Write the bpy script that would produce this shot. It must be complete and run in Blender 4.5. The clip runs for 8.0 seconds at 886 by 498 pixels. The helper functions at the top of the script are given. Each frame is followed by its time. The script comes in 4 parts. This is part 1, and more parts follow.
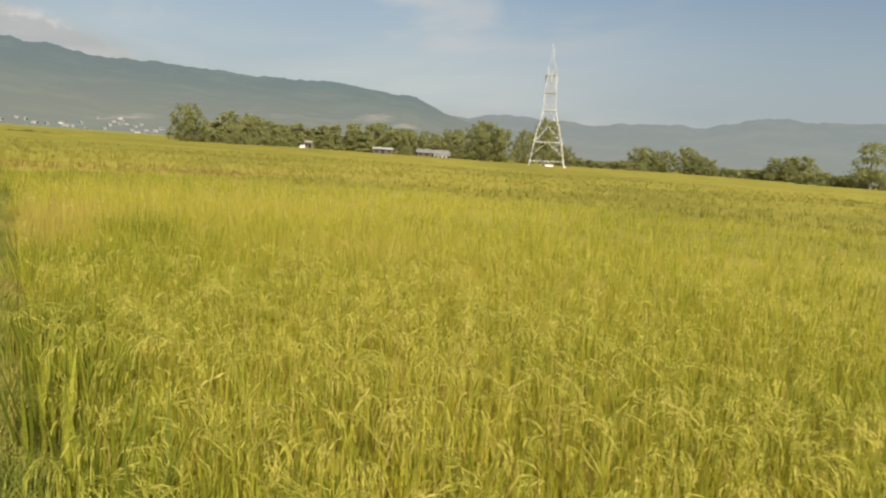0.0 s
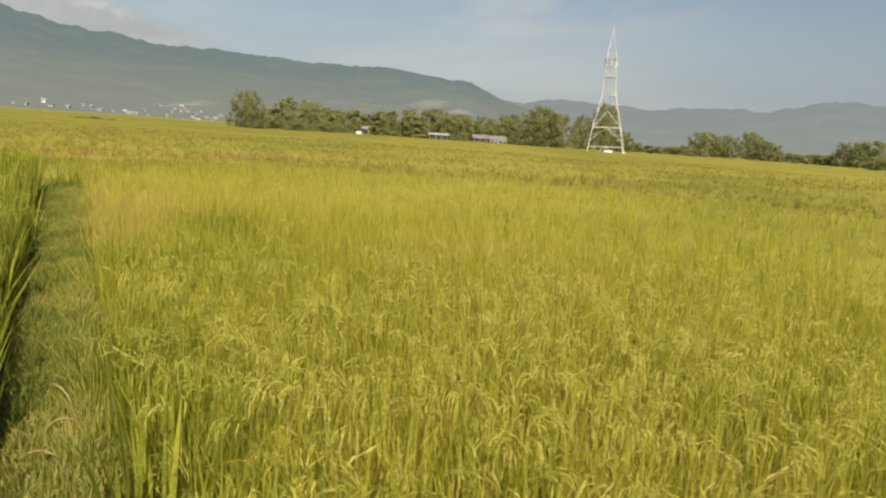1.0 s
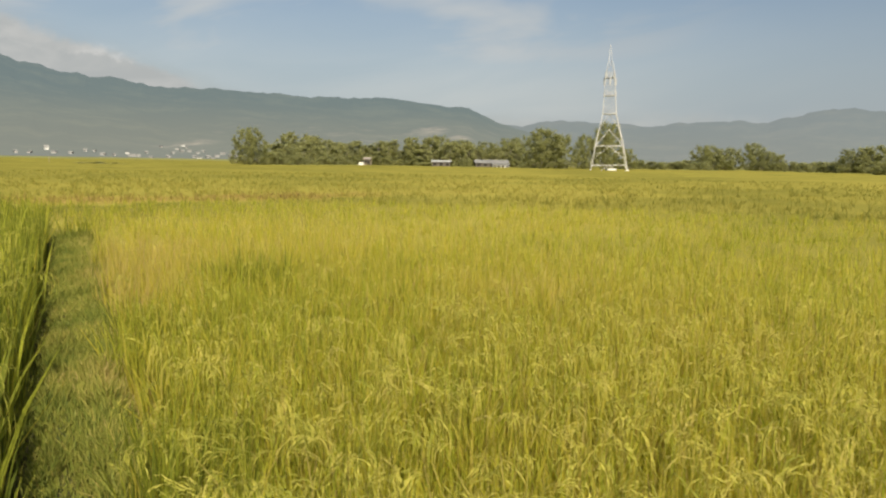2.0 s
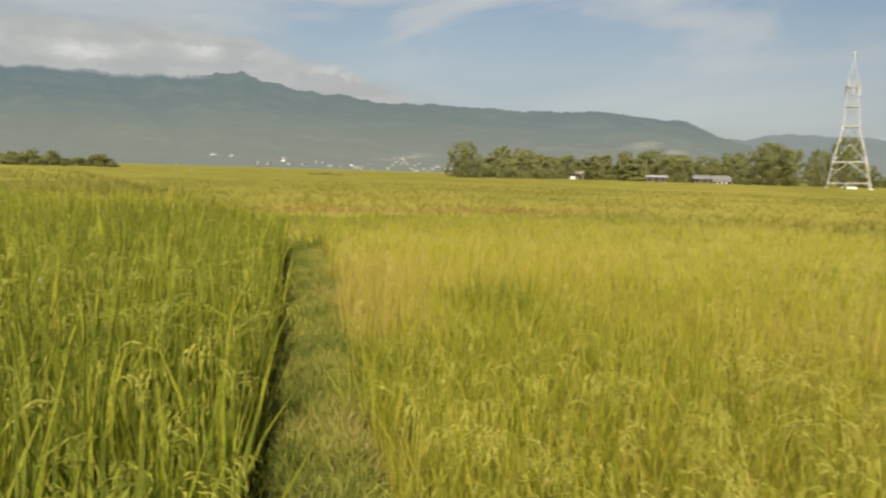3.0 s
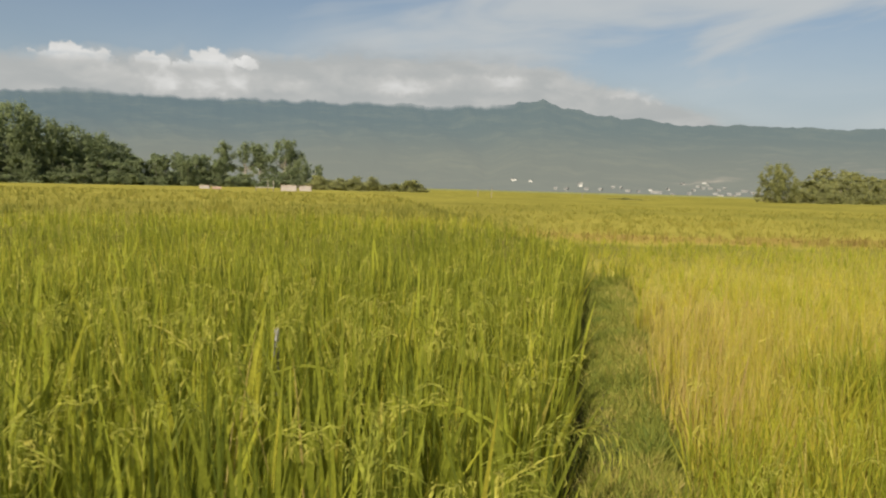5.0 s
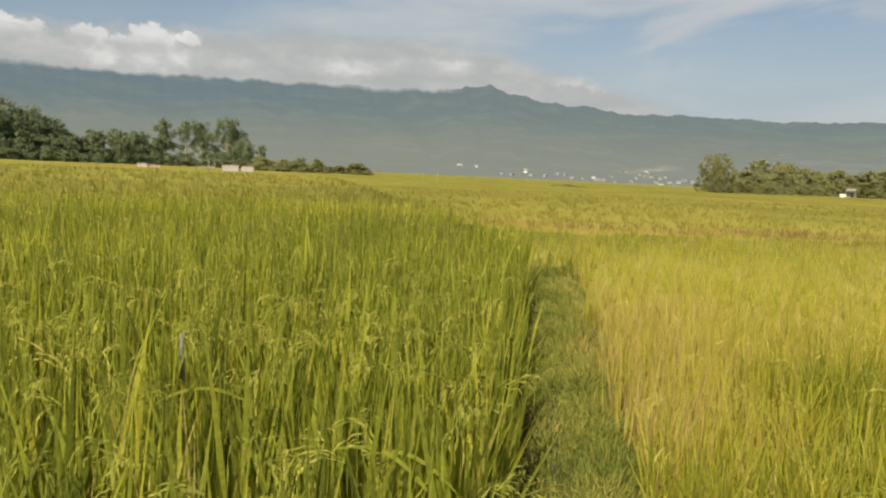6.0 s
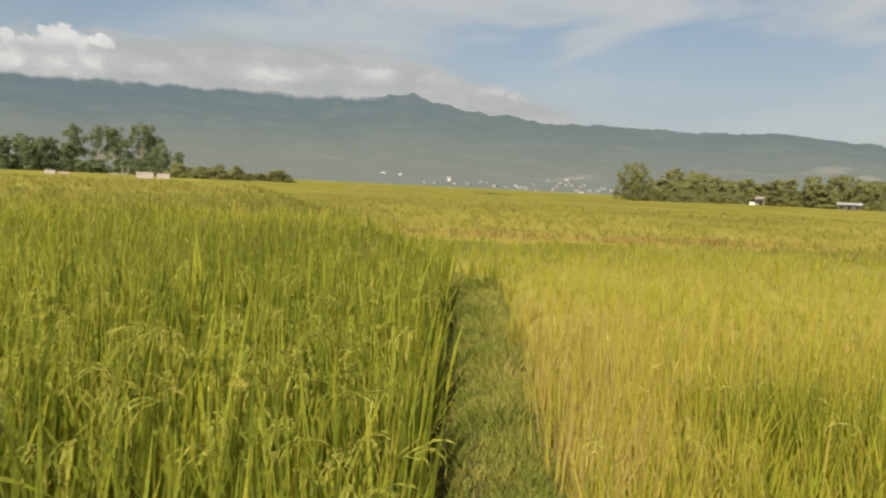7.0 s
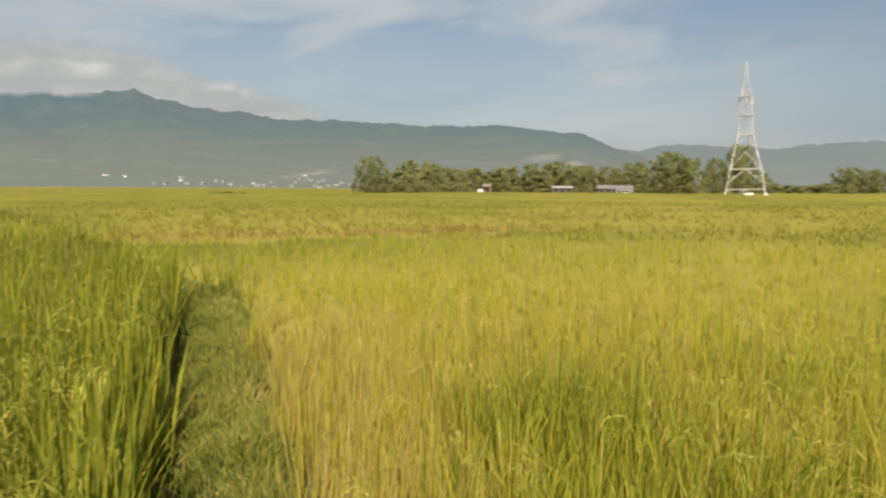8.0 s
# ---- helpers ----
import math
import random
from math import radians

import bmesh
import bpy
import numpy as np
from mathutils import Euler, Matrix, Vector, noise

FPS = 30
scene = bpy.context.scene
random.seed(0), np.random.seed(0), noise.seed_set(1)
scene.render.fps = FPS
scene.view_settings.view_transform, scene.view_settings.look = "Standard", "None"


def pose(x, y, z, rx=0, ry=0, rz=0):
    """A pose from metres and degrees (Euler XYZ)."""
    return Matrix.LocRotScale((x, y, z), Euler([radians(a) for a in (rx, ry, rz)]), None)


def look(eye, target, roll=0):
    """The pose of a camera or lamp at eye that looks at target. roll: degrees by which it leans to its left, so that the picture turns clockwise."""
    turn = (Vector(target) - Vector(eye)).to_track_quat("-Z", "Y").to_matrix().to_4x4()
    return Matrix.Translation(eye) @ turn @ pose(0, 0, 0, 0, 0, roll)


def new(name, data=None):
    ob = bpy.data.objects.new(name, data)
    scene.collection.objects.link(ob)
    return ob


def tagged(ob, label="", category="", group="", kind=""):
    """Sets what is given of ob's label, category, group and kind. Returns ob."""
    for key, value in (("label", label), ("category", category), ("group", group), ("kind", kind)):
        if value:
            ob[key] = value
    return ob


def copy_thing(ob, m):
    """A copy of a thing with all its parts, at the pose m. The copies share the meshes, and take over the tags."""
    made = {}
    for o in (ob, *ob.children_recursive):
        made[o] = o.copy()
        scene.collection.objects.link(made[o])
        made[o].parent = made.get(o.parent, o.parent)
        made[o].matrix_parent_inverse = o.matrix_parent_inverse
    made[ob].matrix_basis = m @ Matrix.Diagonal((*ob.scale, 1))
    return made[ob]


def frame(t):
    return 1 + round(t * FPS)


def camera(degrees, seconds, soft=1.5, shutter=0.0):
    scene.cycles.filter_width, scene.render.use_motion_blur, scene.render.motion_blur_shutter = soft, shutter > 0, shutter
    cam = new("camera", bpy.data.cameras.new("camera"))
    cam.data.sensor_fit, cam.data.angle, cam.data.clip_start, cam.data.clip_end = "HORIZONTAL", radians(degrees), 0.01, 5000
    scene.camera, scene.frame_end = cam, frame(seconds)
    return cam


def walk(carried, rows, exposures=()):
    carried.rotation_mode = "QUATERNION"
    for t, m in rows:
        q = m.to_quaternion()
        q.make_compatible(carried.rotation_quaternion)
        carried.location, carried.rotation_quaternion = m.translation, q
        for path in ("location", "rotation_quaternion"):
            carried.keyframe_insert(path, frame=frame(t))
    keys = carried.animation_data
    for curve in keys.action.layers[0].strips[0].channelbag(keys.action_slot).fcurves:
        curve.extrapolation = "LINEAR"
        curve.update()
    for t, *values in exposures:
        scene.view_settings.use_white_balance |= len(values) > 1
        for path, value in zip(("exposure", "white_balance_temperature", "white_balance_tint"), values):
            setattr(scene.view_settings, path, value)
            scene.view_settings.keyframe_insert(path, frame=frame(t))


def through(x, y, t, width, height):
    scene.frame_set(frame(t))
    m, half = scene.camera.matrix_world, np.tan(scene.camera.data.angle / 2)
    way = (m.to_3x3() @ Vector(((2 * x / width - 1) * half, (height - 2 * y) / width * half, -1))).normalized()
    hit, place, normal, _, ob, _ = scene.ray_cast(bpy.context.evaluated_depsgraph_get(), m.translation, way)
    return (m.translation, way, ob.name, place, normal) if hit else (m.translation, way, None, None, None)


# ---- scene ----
cam = camera(58.65, 8.0, soft=2.15, shutter=0.15)
PATH = [
    (0.0, pose(-0.000, -0.000, 1.550, 83.10, -4.05, 0.75)),
    (0.3, pose(-0.191, 0.304, 1.536, 83.05, -4.71, 2.21)),
    (0.5, pose(-0.314, 0.497, 1.532, 82.47, -4.96, 3.51)),
    (0.8, pose(-0.476, 0.741, 1.543, 82.12, -4.19, 4.56)),
    (1.0, pose(-0.599, 0.915, 1.558, 81.80, -3.88, 4.67)),
    (1.2, pose(-0.753, 1.123, 1.580, 81.91, -3.43, 4.44)),
    (2.3, pose(-1.340, 2.092, 1.553, 84.22, -0.02, 5.43)),
    (2.5, pose(-1.470, 2.294, 1.572, 84.40, -0.40, 7.51)),
    (2.8, pose(-1.721, 2.616, 1.573, 85.08, -1.35, 14.06)),
    (3.0, pose(-1.891, 2.817, 1.568, 84.36, -1.64, 19.81)),
    (3.3, pose(-2.110, 3.062, 1.559, 84.10, -1.66, 29.36)),
    (3.5, pose(-2.244, 3.215, 1.552, 83.66, -2.09, 34.88)),
    (3.8, pose(-2.436, 3.452, 1.545, 83.72, -1.02, 41.28)),
    (4.0, pose(-2.543, 3.610, 1.542, 84.37, -0.89, 44.27)),
    (4.3, pose(-2.636, 3.844, 1.549, 85.25, 0.19, 45.59)),
    (4.5, pose(-2.698, 4.008, 1.551, 85.67, 0.17, 44.82)),
    (4.8, pose(-2.848, 4.293, 1.534, 86.14, -0.29, 42.81)),
    (5.0, pose(-2.951, 4.478, 1.531, 85.58, -1.52, 41.07)),
    (5.2, pose(-3.042, 4.641, 1.547, 85.38, -1.54, 39.57)),
    (6.3, pose(-3.394, 5.063, 1.558, 84.62, -3.02, 36.24)),
    (6.5, pose(-3.495, 5.203, 1.582, 85.06, -3.05, 35.34)),
    (6.8, pose(-3.577, 5.435, 1.561, 85.60, -2.81, 33.54)),
    (7.0, pose(-3.615, 5.590, 1.539, 85.38, -2.79, 31.64)),
    (7.3, pose(-3.679, 5.807, 1.538, 85.27, -1.58, 27.76)),
    (7.5, pose(-3.726, 5.946, 1.534, 85.13, -1.29, 25.55)),
    (7.8, pose(-3.818, 6.147, 1.515, 85.18, -0.62, 18.76)),
    (8.0, pose(-3.884, 6.279, 1.499, 85.55, -0.32, 12.89)),
]
walk(cam, PATH, exposures=[(0.0, 0.68), (1.0, 0.62), (2.5, 0.64), (3.5, 0.58), (4.0, 0.56), (4.5, 0.59), (5.0, 0.61), (6.5, 0.64), (8.0, 0.62)])

# ---------------------------------------------------------------- sun and sky
SUN_EL = 35.0
SUN_AZ = 198.0            # degrees counter-clockwise from +y: behind the walker
sun_dir = Vector((-math.sin(radians(SUN_AZ)) * math.cos(radians(SUN_EL)),
                  math.cos(radians(SUN_AZ)) * math.cos(radians(SUN_EL)), math.sin(radians(SUN_EL))))
sun_data = bpy.data.lights.new("sun", "SUN")
sun_data.energy, sun_data.angle, sun_data.color = 4.45, radians(0.6), (1.0, 0.91, 0.74)
sun = new("sun", sun_data)
sun.matrix_world = look(sun_dir * 50, (0, 0, 0))


class Nodes:
    """Short hand for node trees."""

    def __init__(self, tree):
        self.tree = tree
        tree.nodes.clear()

    def add(self, kind, ins=None, **props):
        n = self.tree.nodes.new(kind)
        for k, v in props.items():
            setattr(n, k, v)
        for k, v in (ins or {}).items():
            self.put(n, k, v)
        return n

    def put(self, n, k, v):
        sock = n.inputs[k]
        if isinstance(v, bpy.types.NodeSocket):
            self.tree.links.new(v, sock)
        elif isinstance(v, bpy.types.Node):
            self.tree.links.new(v.outputs[0], sock)
        else:
            sock.default_value = v

    def math(self, op, a, b=0.0, c=0.0, clamp=False):
        return self.add("ShaderNodeMath", {0: a, 1: b, 2: c}, operation=op, use_clamp=clamp).outputs[0]

    def step(self, v, lo, hi, a=0.0, b=1.0):
        return self.add("ShaderNodeMapRange", {0: v, 1: lo, 2: hi, 3: a, 4: b}, interpolation_type="SMOOTHSTEP").outputs[0]

    def noise(self, vec, scale, detail=3.0, rough=0.55, distort=0.0):
        return self.add("ShaderNodeTexNoise", {"Vector": vec, "Scale": scale, "Detail": detail, "Roughness": rough, "Distortion": distort}).outputs[0]

    def mix(self, f, a, b):
        n = self.add("ShaderNodeMix", data_type="RGBA")
        for k, v in ((0, f), (6, a), (7, b)):
            self.put(n, k, v)
        return n.outputs[2]

    def ramp(self, f, stops, smooth=False):
        n = self.add("ShaderNodeValToRGB", {0: f})
        r = n.color_ramp
        r.interpolation = "EASE" if smooth else "LINEAR"
        while len(r.elements) < len(stops):
            r.elements.new(0.5)
        for e, (p, c) in zip(r.elements, stops):
            e.position = p
            e.color = (*c, 1) if isinstance(c, tuple) else (c, c, c, 1)
        return n.outputs[0]


def build_world():
    world = bpy.data.worlds.new("sky")
    scene.world = world
    world.use_nodes = True
    g = Nodes(world.node_tree)
    sky = g.add("ShaderNodeTexSky", sky_type="NISHITA", sun_disc=False, sun_elevation=radians(SUN_EL),
                sun_rotation=-radians(SUN_AZ), air_density=1.0, dust_density=1.6, ozone_density=1.2)
    co = g.add("ShaderNodeTexCoord").outputs["Generated"]
    xyz = g.add("ShaderNodeSeparateXYZ", {0: co})
    x, y, z = xyz.outputs
    az = g.math("MULTIPLY", g.math("ARCTAN2", g.math("MULTIPLY", x, -1.0), y), 57.2958)
    el = g.math("MULTIPLY", g.math("ARCSINE", z), 57.2958)
    flat = g.add("ShaderNodeCombineXYZ", {0: az, 1: el, 2: 0.0}).outputs[0]
    # thin high cloud, drawn out in slanting streaks
    slant = g.add("ShaderNodeCombineXYZ", {0: g.math("MULTIPLY", g.math("ADD", az, g.math("MULTIPLY", el, 1.2)), 0.30),
                                           1: g.math("ADD", el, g.math("MULTIPLY", az, 0.05)), 2: 3.7}).outputs[0]
    streak = g.noise(slant, 0.22, 4.0, 0.5, 0.5)
    broad = g.noise(flat, 0.045, 3.0, 0.5, 0.3)
    thin = g.step(g.math("ADD", g.math("MULTIPLY", streak, 0.7), g.math("MULTIPLY", broad, 0.4)), 0.40, 0.63)
    thin = g.math("MULTIPLY", g.math("MULTIPLY", thin, g.step(el, 5.0, 8.0)), g.math("MULTIPLY", g.step(az, 60.0, 44.0, 0.1, 1.0), g.step(az, -20.0, -2.0, 0.3, 1.0)))
    haze = g.math("MAXIMUM", g.math("MULTIPLY", g.step(el, 15.0, 1.0, 0.12, 0.85), g.step(az, 45.0, 70.0, 1.0, 0.6)), g.step(el, 22.0, 60.0, 0.0, 0.6))
    # grey bank that lies along the main ridge
    q = g.add("ShaderNodeMapRange", {0: az, 1: 0.0, 2: 100.0}).outputs[0]
    top = g.ramp(q, [(0.14, 0.30), (0.20, 0.46), (0.25, 0.64), (0.28, 0.74), (0.33, 0.88), (0.38, 0.94), (0.44, 0.96), (0.50, 0.93), (0.56, 0.90), (0.62, 0.86),
                     (0.68, 0.83), (0.71, 0.78), (0.76, 0.66), (0.90, 0.50)])
    lump = g.noise(g.add("ShaderNodeVectorMath", {0: flat, 1: (1.0, 1.8, 1.0)}, operation="MULTIPLY").outputs[0], 0.24, 4.0, 0.5, 0.0)
    small = g.noise(flat, 1.0, 4.0, 0.55, 0.1)
    edge = g.math("SUBTRACT", g.math("ADD", g.math("MULTIPLY", top, 10.0), g.math("MULTIPLY", g.math("SUBTRACT", lump, 0.5), 1.6)), el)
    edge = g.math("ADD", edge, g.math("MULTIPLY", g.math("SUBTRACT", small, 0.5), 0.9))
    bank = g.step(edge, -0.9, 0.9)
    # white heads of cumulus that stand out of it, and sunlit swellings on its side
    bend_az = g.math("ADD", az, g.math("MULTIPLY", g.math("SUBTRACT", small, 0.5), 1.7))
    bend_el = g.math("ADD", el, g.math("MULTIPLY", g.math("SUBTRACT", g.noise(flat, 1.35, 4.0, 0.55, 0.2), 0.5), 1.1))

    def heap(spots):
        best = None
        for a0, e0, ra, re in spots:
            u = g.math("DIVIDE", g.math("SUBTRACT", bend_az, a0), ra)
            v = g.math("DIVIDE", g.math("SUBTRACT", bend_el, e0), re)
            r2 = g.math("ADD", g.math("MULTIPLY", u, u), g.math("MULTIPLY", v, v))
            best = r2 if best is None else g.math("SMOOTH_MIN", best, r2, 0.3)
        return best

    heads = heap([(68.3, 7.55, 1.3, 0.50), (66.4, 7.85, 1.35, 1.05), (64.6, 7.75, 1.1, 0.80), (61.3, 7.85, 1.3, 0.80), (59.4, 7.7, 0.9, 0.45), (57.4, 8.05, 1.6, 1.05), (55.2, 8.2, 1.0, 0.40)])
    head = g.math("MULTIPLY", g.step(heads, 1.2, 0.6), g.step(el, 7.2, 8.3))
    bodies = heap([(63.6, 6.65, 1.9, 0.75), (60.6, 6.7, 1.4, 0.8), (56.8, 6.75, 2.0, 1.0), (52.3, 6.9, 2.2, 0.5), (45.0, 7.1, 4.0, 0.6), (38.5, 7.5, 3.2, 0.55), (32.0, 7.5, 1.6, 0.55), (28.6, 7.0, 1.6, 0.42), (26.2, 6.55, 1.0, 0.3)])
    body = g.math("MULTIPLY", g.step(bodies, 1.9, 0.0), g.step(lump, 0.30, 0.70, 0.10, 0.52))
    puff = g.noise(g.add("ShaderNodeVectorMath", {0: flat, 1: (1.0, 2.4, 1.0)}, operation="MULTIPLY").outputs[0], 0.26, 5.0, 0.55, 0.4)
    lit = g.math("ADD", g.math("ADD", g.step(puff, 0.36, 0.74, 0.0, 0.38), body), g.math("MULTIPLY", head, 0.72), clamp=True)
    lit = g.math("MULTIPLY", lit, g.step(az, 72.0, 66.5, 0.25, 1.0))
    bank = g.math("MAXIMUM", bank, head)
    bank_col = g.ramp(lit, [(0.0, (0.285, 0.294, 0.290)), (0.45, (0.350, 0.350, 0.338)), (1.0, (0.52, 0.515, 0.50))])
    veil_col = g.ramp(streak, [(0.3, (0.278, 0.313, 0.336)), (0.75, (0.375, 0.383, 0.377))])
    # brighter unseen veil overhead, added as fill light for the crop
    veil_col = g.mix(g.step(el, 20.0, 60.0), veil_col, (0.62, 0.62, 0.60, 1.0))
    veil_col = g.mix(g.step(az, 6.0, -26.0, 0.0, 0.85), veil_col, (0.224, 0.250, 0.270, 1.0))
    col = g.mix(bank, veil_col, bank_col)
    cover = g.math("MAXIMUM", g.math("MULTIPLY", bank, 0.97), g.math("MAXIMUM", g.math("MULTIPLY", thin, 0.85), haze))
    clear = g.add("ShaderNodeBackground", {0: sky, 1: 0.055})
    cloud = g.add("ShaderNodeBackground", {0: col, 1: 1.0})
    both = g.add("ShaderNodeMixShader", {0: cover, 1: clear, 2: cloud})
    g.add("ShaderNodeOutputWorld", {0: both})


build_world()


# ---------------------------------------------------------------- materials
def material(name):
    m = bpy.data.materials.new(name)
    m.use_nodes = True
    return m, Nodes(m.node_tree)


def leafy(name, stops, attr=None, rough=0.6, through=0.35, spread=0.25, patch=0.35, patch_amount=0.2, gloss=0.15, passing=None):
    """Foliage: colour by ripeness (an attribute or a random value per leaf), varied per leaf and in broad patches; light passes through."""
    m, g = material(name)
    rnd = g.add("ShaderNodeNewGeometry").outputs["Random Per Island"]
    pos = g.add("ShaderNodeNewGeometry").outputs["Position"]
    broad = g.math("SUBTRACT", g.noise(pos, patch, 3.0), 0.5)
    base = g.add("ShaderNodeAttribute", attribute_name=attr).outputs["Fac"] if attr else 0.5
    v = g.math("ADD", base, g.math("MULTIPLY", g.math("SUBTRACT", rnd, 0.5), spread))
    v = g.math("ADD", v, g.math("MULTIPLY", broad, patch_amount * 2), clamp=True)
    col = g.ramp(v, stops)
    fine = g.noise(pos, 60.0, 2.0)
    hsv = g.add("ShaderNodeHueSaturation", {"Value": g.add("ShaderNodeMapRange", {0: fine, 1: 0.3, 2: 0.7, 3: 0.8, 4: 1.2}).outputs[0], "Color": col})
    bsdf = g.add("ShaderNodeBsdfPrincipled", {"Base Color": hsv, "Roughness": rough, "Specular IOR Level": gloss})
    trans = g.add("ShaderNodeBsdfTranslucent", {"Color": hsv if passing is None else g.mix(0.6, hsv.outputs[0], (*passing, 1))})
    both = g.add("ShaderNodeMixShader", {0: through, 1: bsdf, 2: trans})
    g.add("ShaderNodeOutputMaterial", {0: both})
    return m


def rough_paint(name, c1, c2, rough=0.7, scale=4.0, metal=0.0, bump=0.2):
    m, g = material(name)
    co = g.add("ShaderNodeTexCoord").outputs["Object"]
    n1, n2 = g.noise(co, scale, 4.0), g.noise(co, scale * 9, 3.0)
    f = g.math("ADD", g.math("MULTIPLY", n1, 0.7), g.math("MULTIPLY", n2, 0.3))
    col = g.ramp(f, [(0.35, c1), (0.65, c2)])
    bm = g.add("ShaderNodeBump", {"Strength": bump, "Distance": 0.02, "Height": n2})
    bsdf = g.add("ShaderNodeBsdfPrincipled", {"Base Color": col, "Roughness": rough, "Metallic": metal, "Specular IOR Level": 0.5 if rough < 0.9 else 0.08, "Normal": bm})
    g.add("ShaderNodeOutputMaterial", {0: bsdf})
    return m


RICE_STOPS = [(0.0, (0.140, 0.168, 0.024)), (0.28, (0.268, 0.284, 0.032)), (0.42, (0.415, 0.430, 0.048)), (0.56, (0.515, 0.448, 0.053)), (0.8, (0.555, 0.460, 0.13)), (1.0, (0.55, 0.405, 0.15))]
# far rice colours muted to carry distance haze
HAZED_FAR_STOPS = [(0.0, (0.115, 0.13, 0.028)), (0.3, (0.22, 0.22, 0.042)), (0.55, (0.35, 0.312, 0.06)), (0.8, (0.35, 0.280, 0.068)), (1.0, (0.25, 0.17, 0.058))]
# sheet colours darkened in place of the canopy's self-shadow
SHADED_SHEET_STOPS = [(0.0, (0.08, 0.078, 0.018)), (0.3, (0.15, 0.142, 0.03)), (0.55, (0.30, 0.262, 0.055)), (0.8, (0.295, 0.22, 0.057)), (1.0, (0.21, 0.135, 0.048))]
M_RICE = leafy("ripening_rice", RICE_STOPS, "ripe", spread=0.36, through=0.62)
M_RICE_FAR = leafy("far_rice", HAZED_FAR_STOPS, "ripe", spread=0.10, through=0.58, patch=0.1, patch_amount=0.22)
M_PANICLE = leafy("rice_grain", [(0.0, (0.29, 0.31, 0.045)), (0.25, (0.355, 0.355, 0.058)), (0.5, (0.53, 0.482, 0.09)), (1.0, (0.60, 0.49, 0.15))], "ripe", through=0.5, spread=0.35)
M_GRASS = leafy("bund_grass", [(0.0, (0.115, 0.148, 0.025)), (0.5, (0.24, 0.247, 0.044)), (0.8, (0.36, 0.308, 0.076)), (1.0, (0.48, 0.37, 0.14))], "ripe", spread=0.6, patch=1.2)
M_SHEET = leafy("shade_darkened_understorey", SHADED_SHEET_STOPS, "ripe", rough=1.0, through=0.0, spread=0.0, patch=0.08, patch_amount=0.16, gloss=0.0)
# crowns lifted above real foliage: haze and shadow fill put into the colours
M_CROWN = leafy("tree_leaves", [(0.0, (0.20, 0.205, 0.10)), (0.5, (0.27, 0.275, 0.125)), (1.0, (0.34, 0.335, 0.15))], None, through=0.68, spread=0.4, patch=0.08, patch_amount=0.3, gloss=0.05, passing=(0.52, 0.52, 0.22))
M_CROWN_B = leafy("bamboo_leaves", [(0.0, (0.20, 0.21, 0.105)), (0.5, (0.30, 0.305, 0.14)), (1.0, (0.40, 0.38, 0.175))], None, through=0.68, spread=0.4, patch=0.08, patch_amount=0.35, gloss=0.05, passing=(0.58, 0.57, 0.24))
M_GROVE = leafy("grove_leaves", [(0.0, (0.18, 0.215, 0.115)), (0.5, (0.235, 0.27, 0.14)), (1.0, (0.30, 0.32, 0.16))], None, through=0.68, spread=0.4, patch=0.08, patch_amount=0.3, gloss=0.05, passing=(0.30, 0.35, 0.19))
M_BARK = rough_paint("pale_bark", (0.16, 0.13, 0.10), (0.36, 0.33, 0.28), 0.9, 3.0)
M_SOIL = rough_paint("wet_field_soil", (0.035, 0.028, 0.016), (0.09, 0.07, 0.04), 0.9, 0.8)
M_EARTH = rough_paint("bund_earth", (0.05, 0.048, 0.022), (0.11, 0.098, 0.045), 0.95, 5.0, bump=0.6)
M_STEEL = rough_paint("galvanised_steel", (0.40, 0.385, 0.35), (0.54, 0.52, 0.48), 0.55, 0.8, metal=0.25)
# duller steel; puts haze into the colour of the tower's upper part
M_STEEL_DULL = rough_paint("dull_steel", (0.30, 0.30, 0.29), (0.45, 0.44, 0.42), 0.6, 0.8, metal=0.25)
M_WHITE = rough_paint("white_limewash", (0.66, 0.64, 0.58), (0.82, 0.80, 0.74), 0.8, 0.6)
M_PINK = rough_paint("pale_sheeting", (0.29, 0.25, 0.22), (0.37, 0.325, 0.285), 0.7, 0.5)
M_ROOF = rough_paint("metal_roofing", (0.13, 0.127, 0.12), (0.24, 0.235, 0.22), 0.8, 0.4)
M_RUST = rough_paint("rusty_roofing", (0.24, 0.15, 0.10), (0.40, 0.28, 0.20), 0.7, 0.4)
# near-black; on doors and windows it paints the dark inside
M_DARK = rough_paint("painted_dark", (0.02, 0.02, 0.02), (0.04, 0.035, 0.03), 0.9, 1.0)
M_FAR_WALL = rough_paint("far_wall", (0.20, 0.195, 0.18), (0.34, 0.33, 0.31), 0.9, 0.05)
M_VILLAGE = rough_paint("far_whitewash", (0.42, 0.41, 0.38), (0.56, 0.55, 0.51), 0.9, 0.05)
M_WOOD = rough_paint("grey_timber", (0.16, 0.13, 0.10), (0.30, 0.25, 0.19), 0.85, 3.0)
# walls coloured dark for the shade below the farm roofs
M_SHADE_WALL = rough_paint("shade_darkened_wall", (0.055, 0.048, 0.038), (0.13, 0.11, 0.085), 0.85, 3.0)
M_PLASTIC = rough_paint("white_plastic", (0.20, 0.195, 0.18), (0.32, 0.31, 0.29), 0.6, 8.0)


DIGGINGS = ((-278.0, 2789.0, 90.0), (-150.0, 2400.0, 55.0), (-728.0, 1760.0, 60.0))    # bare earth on the lower slope


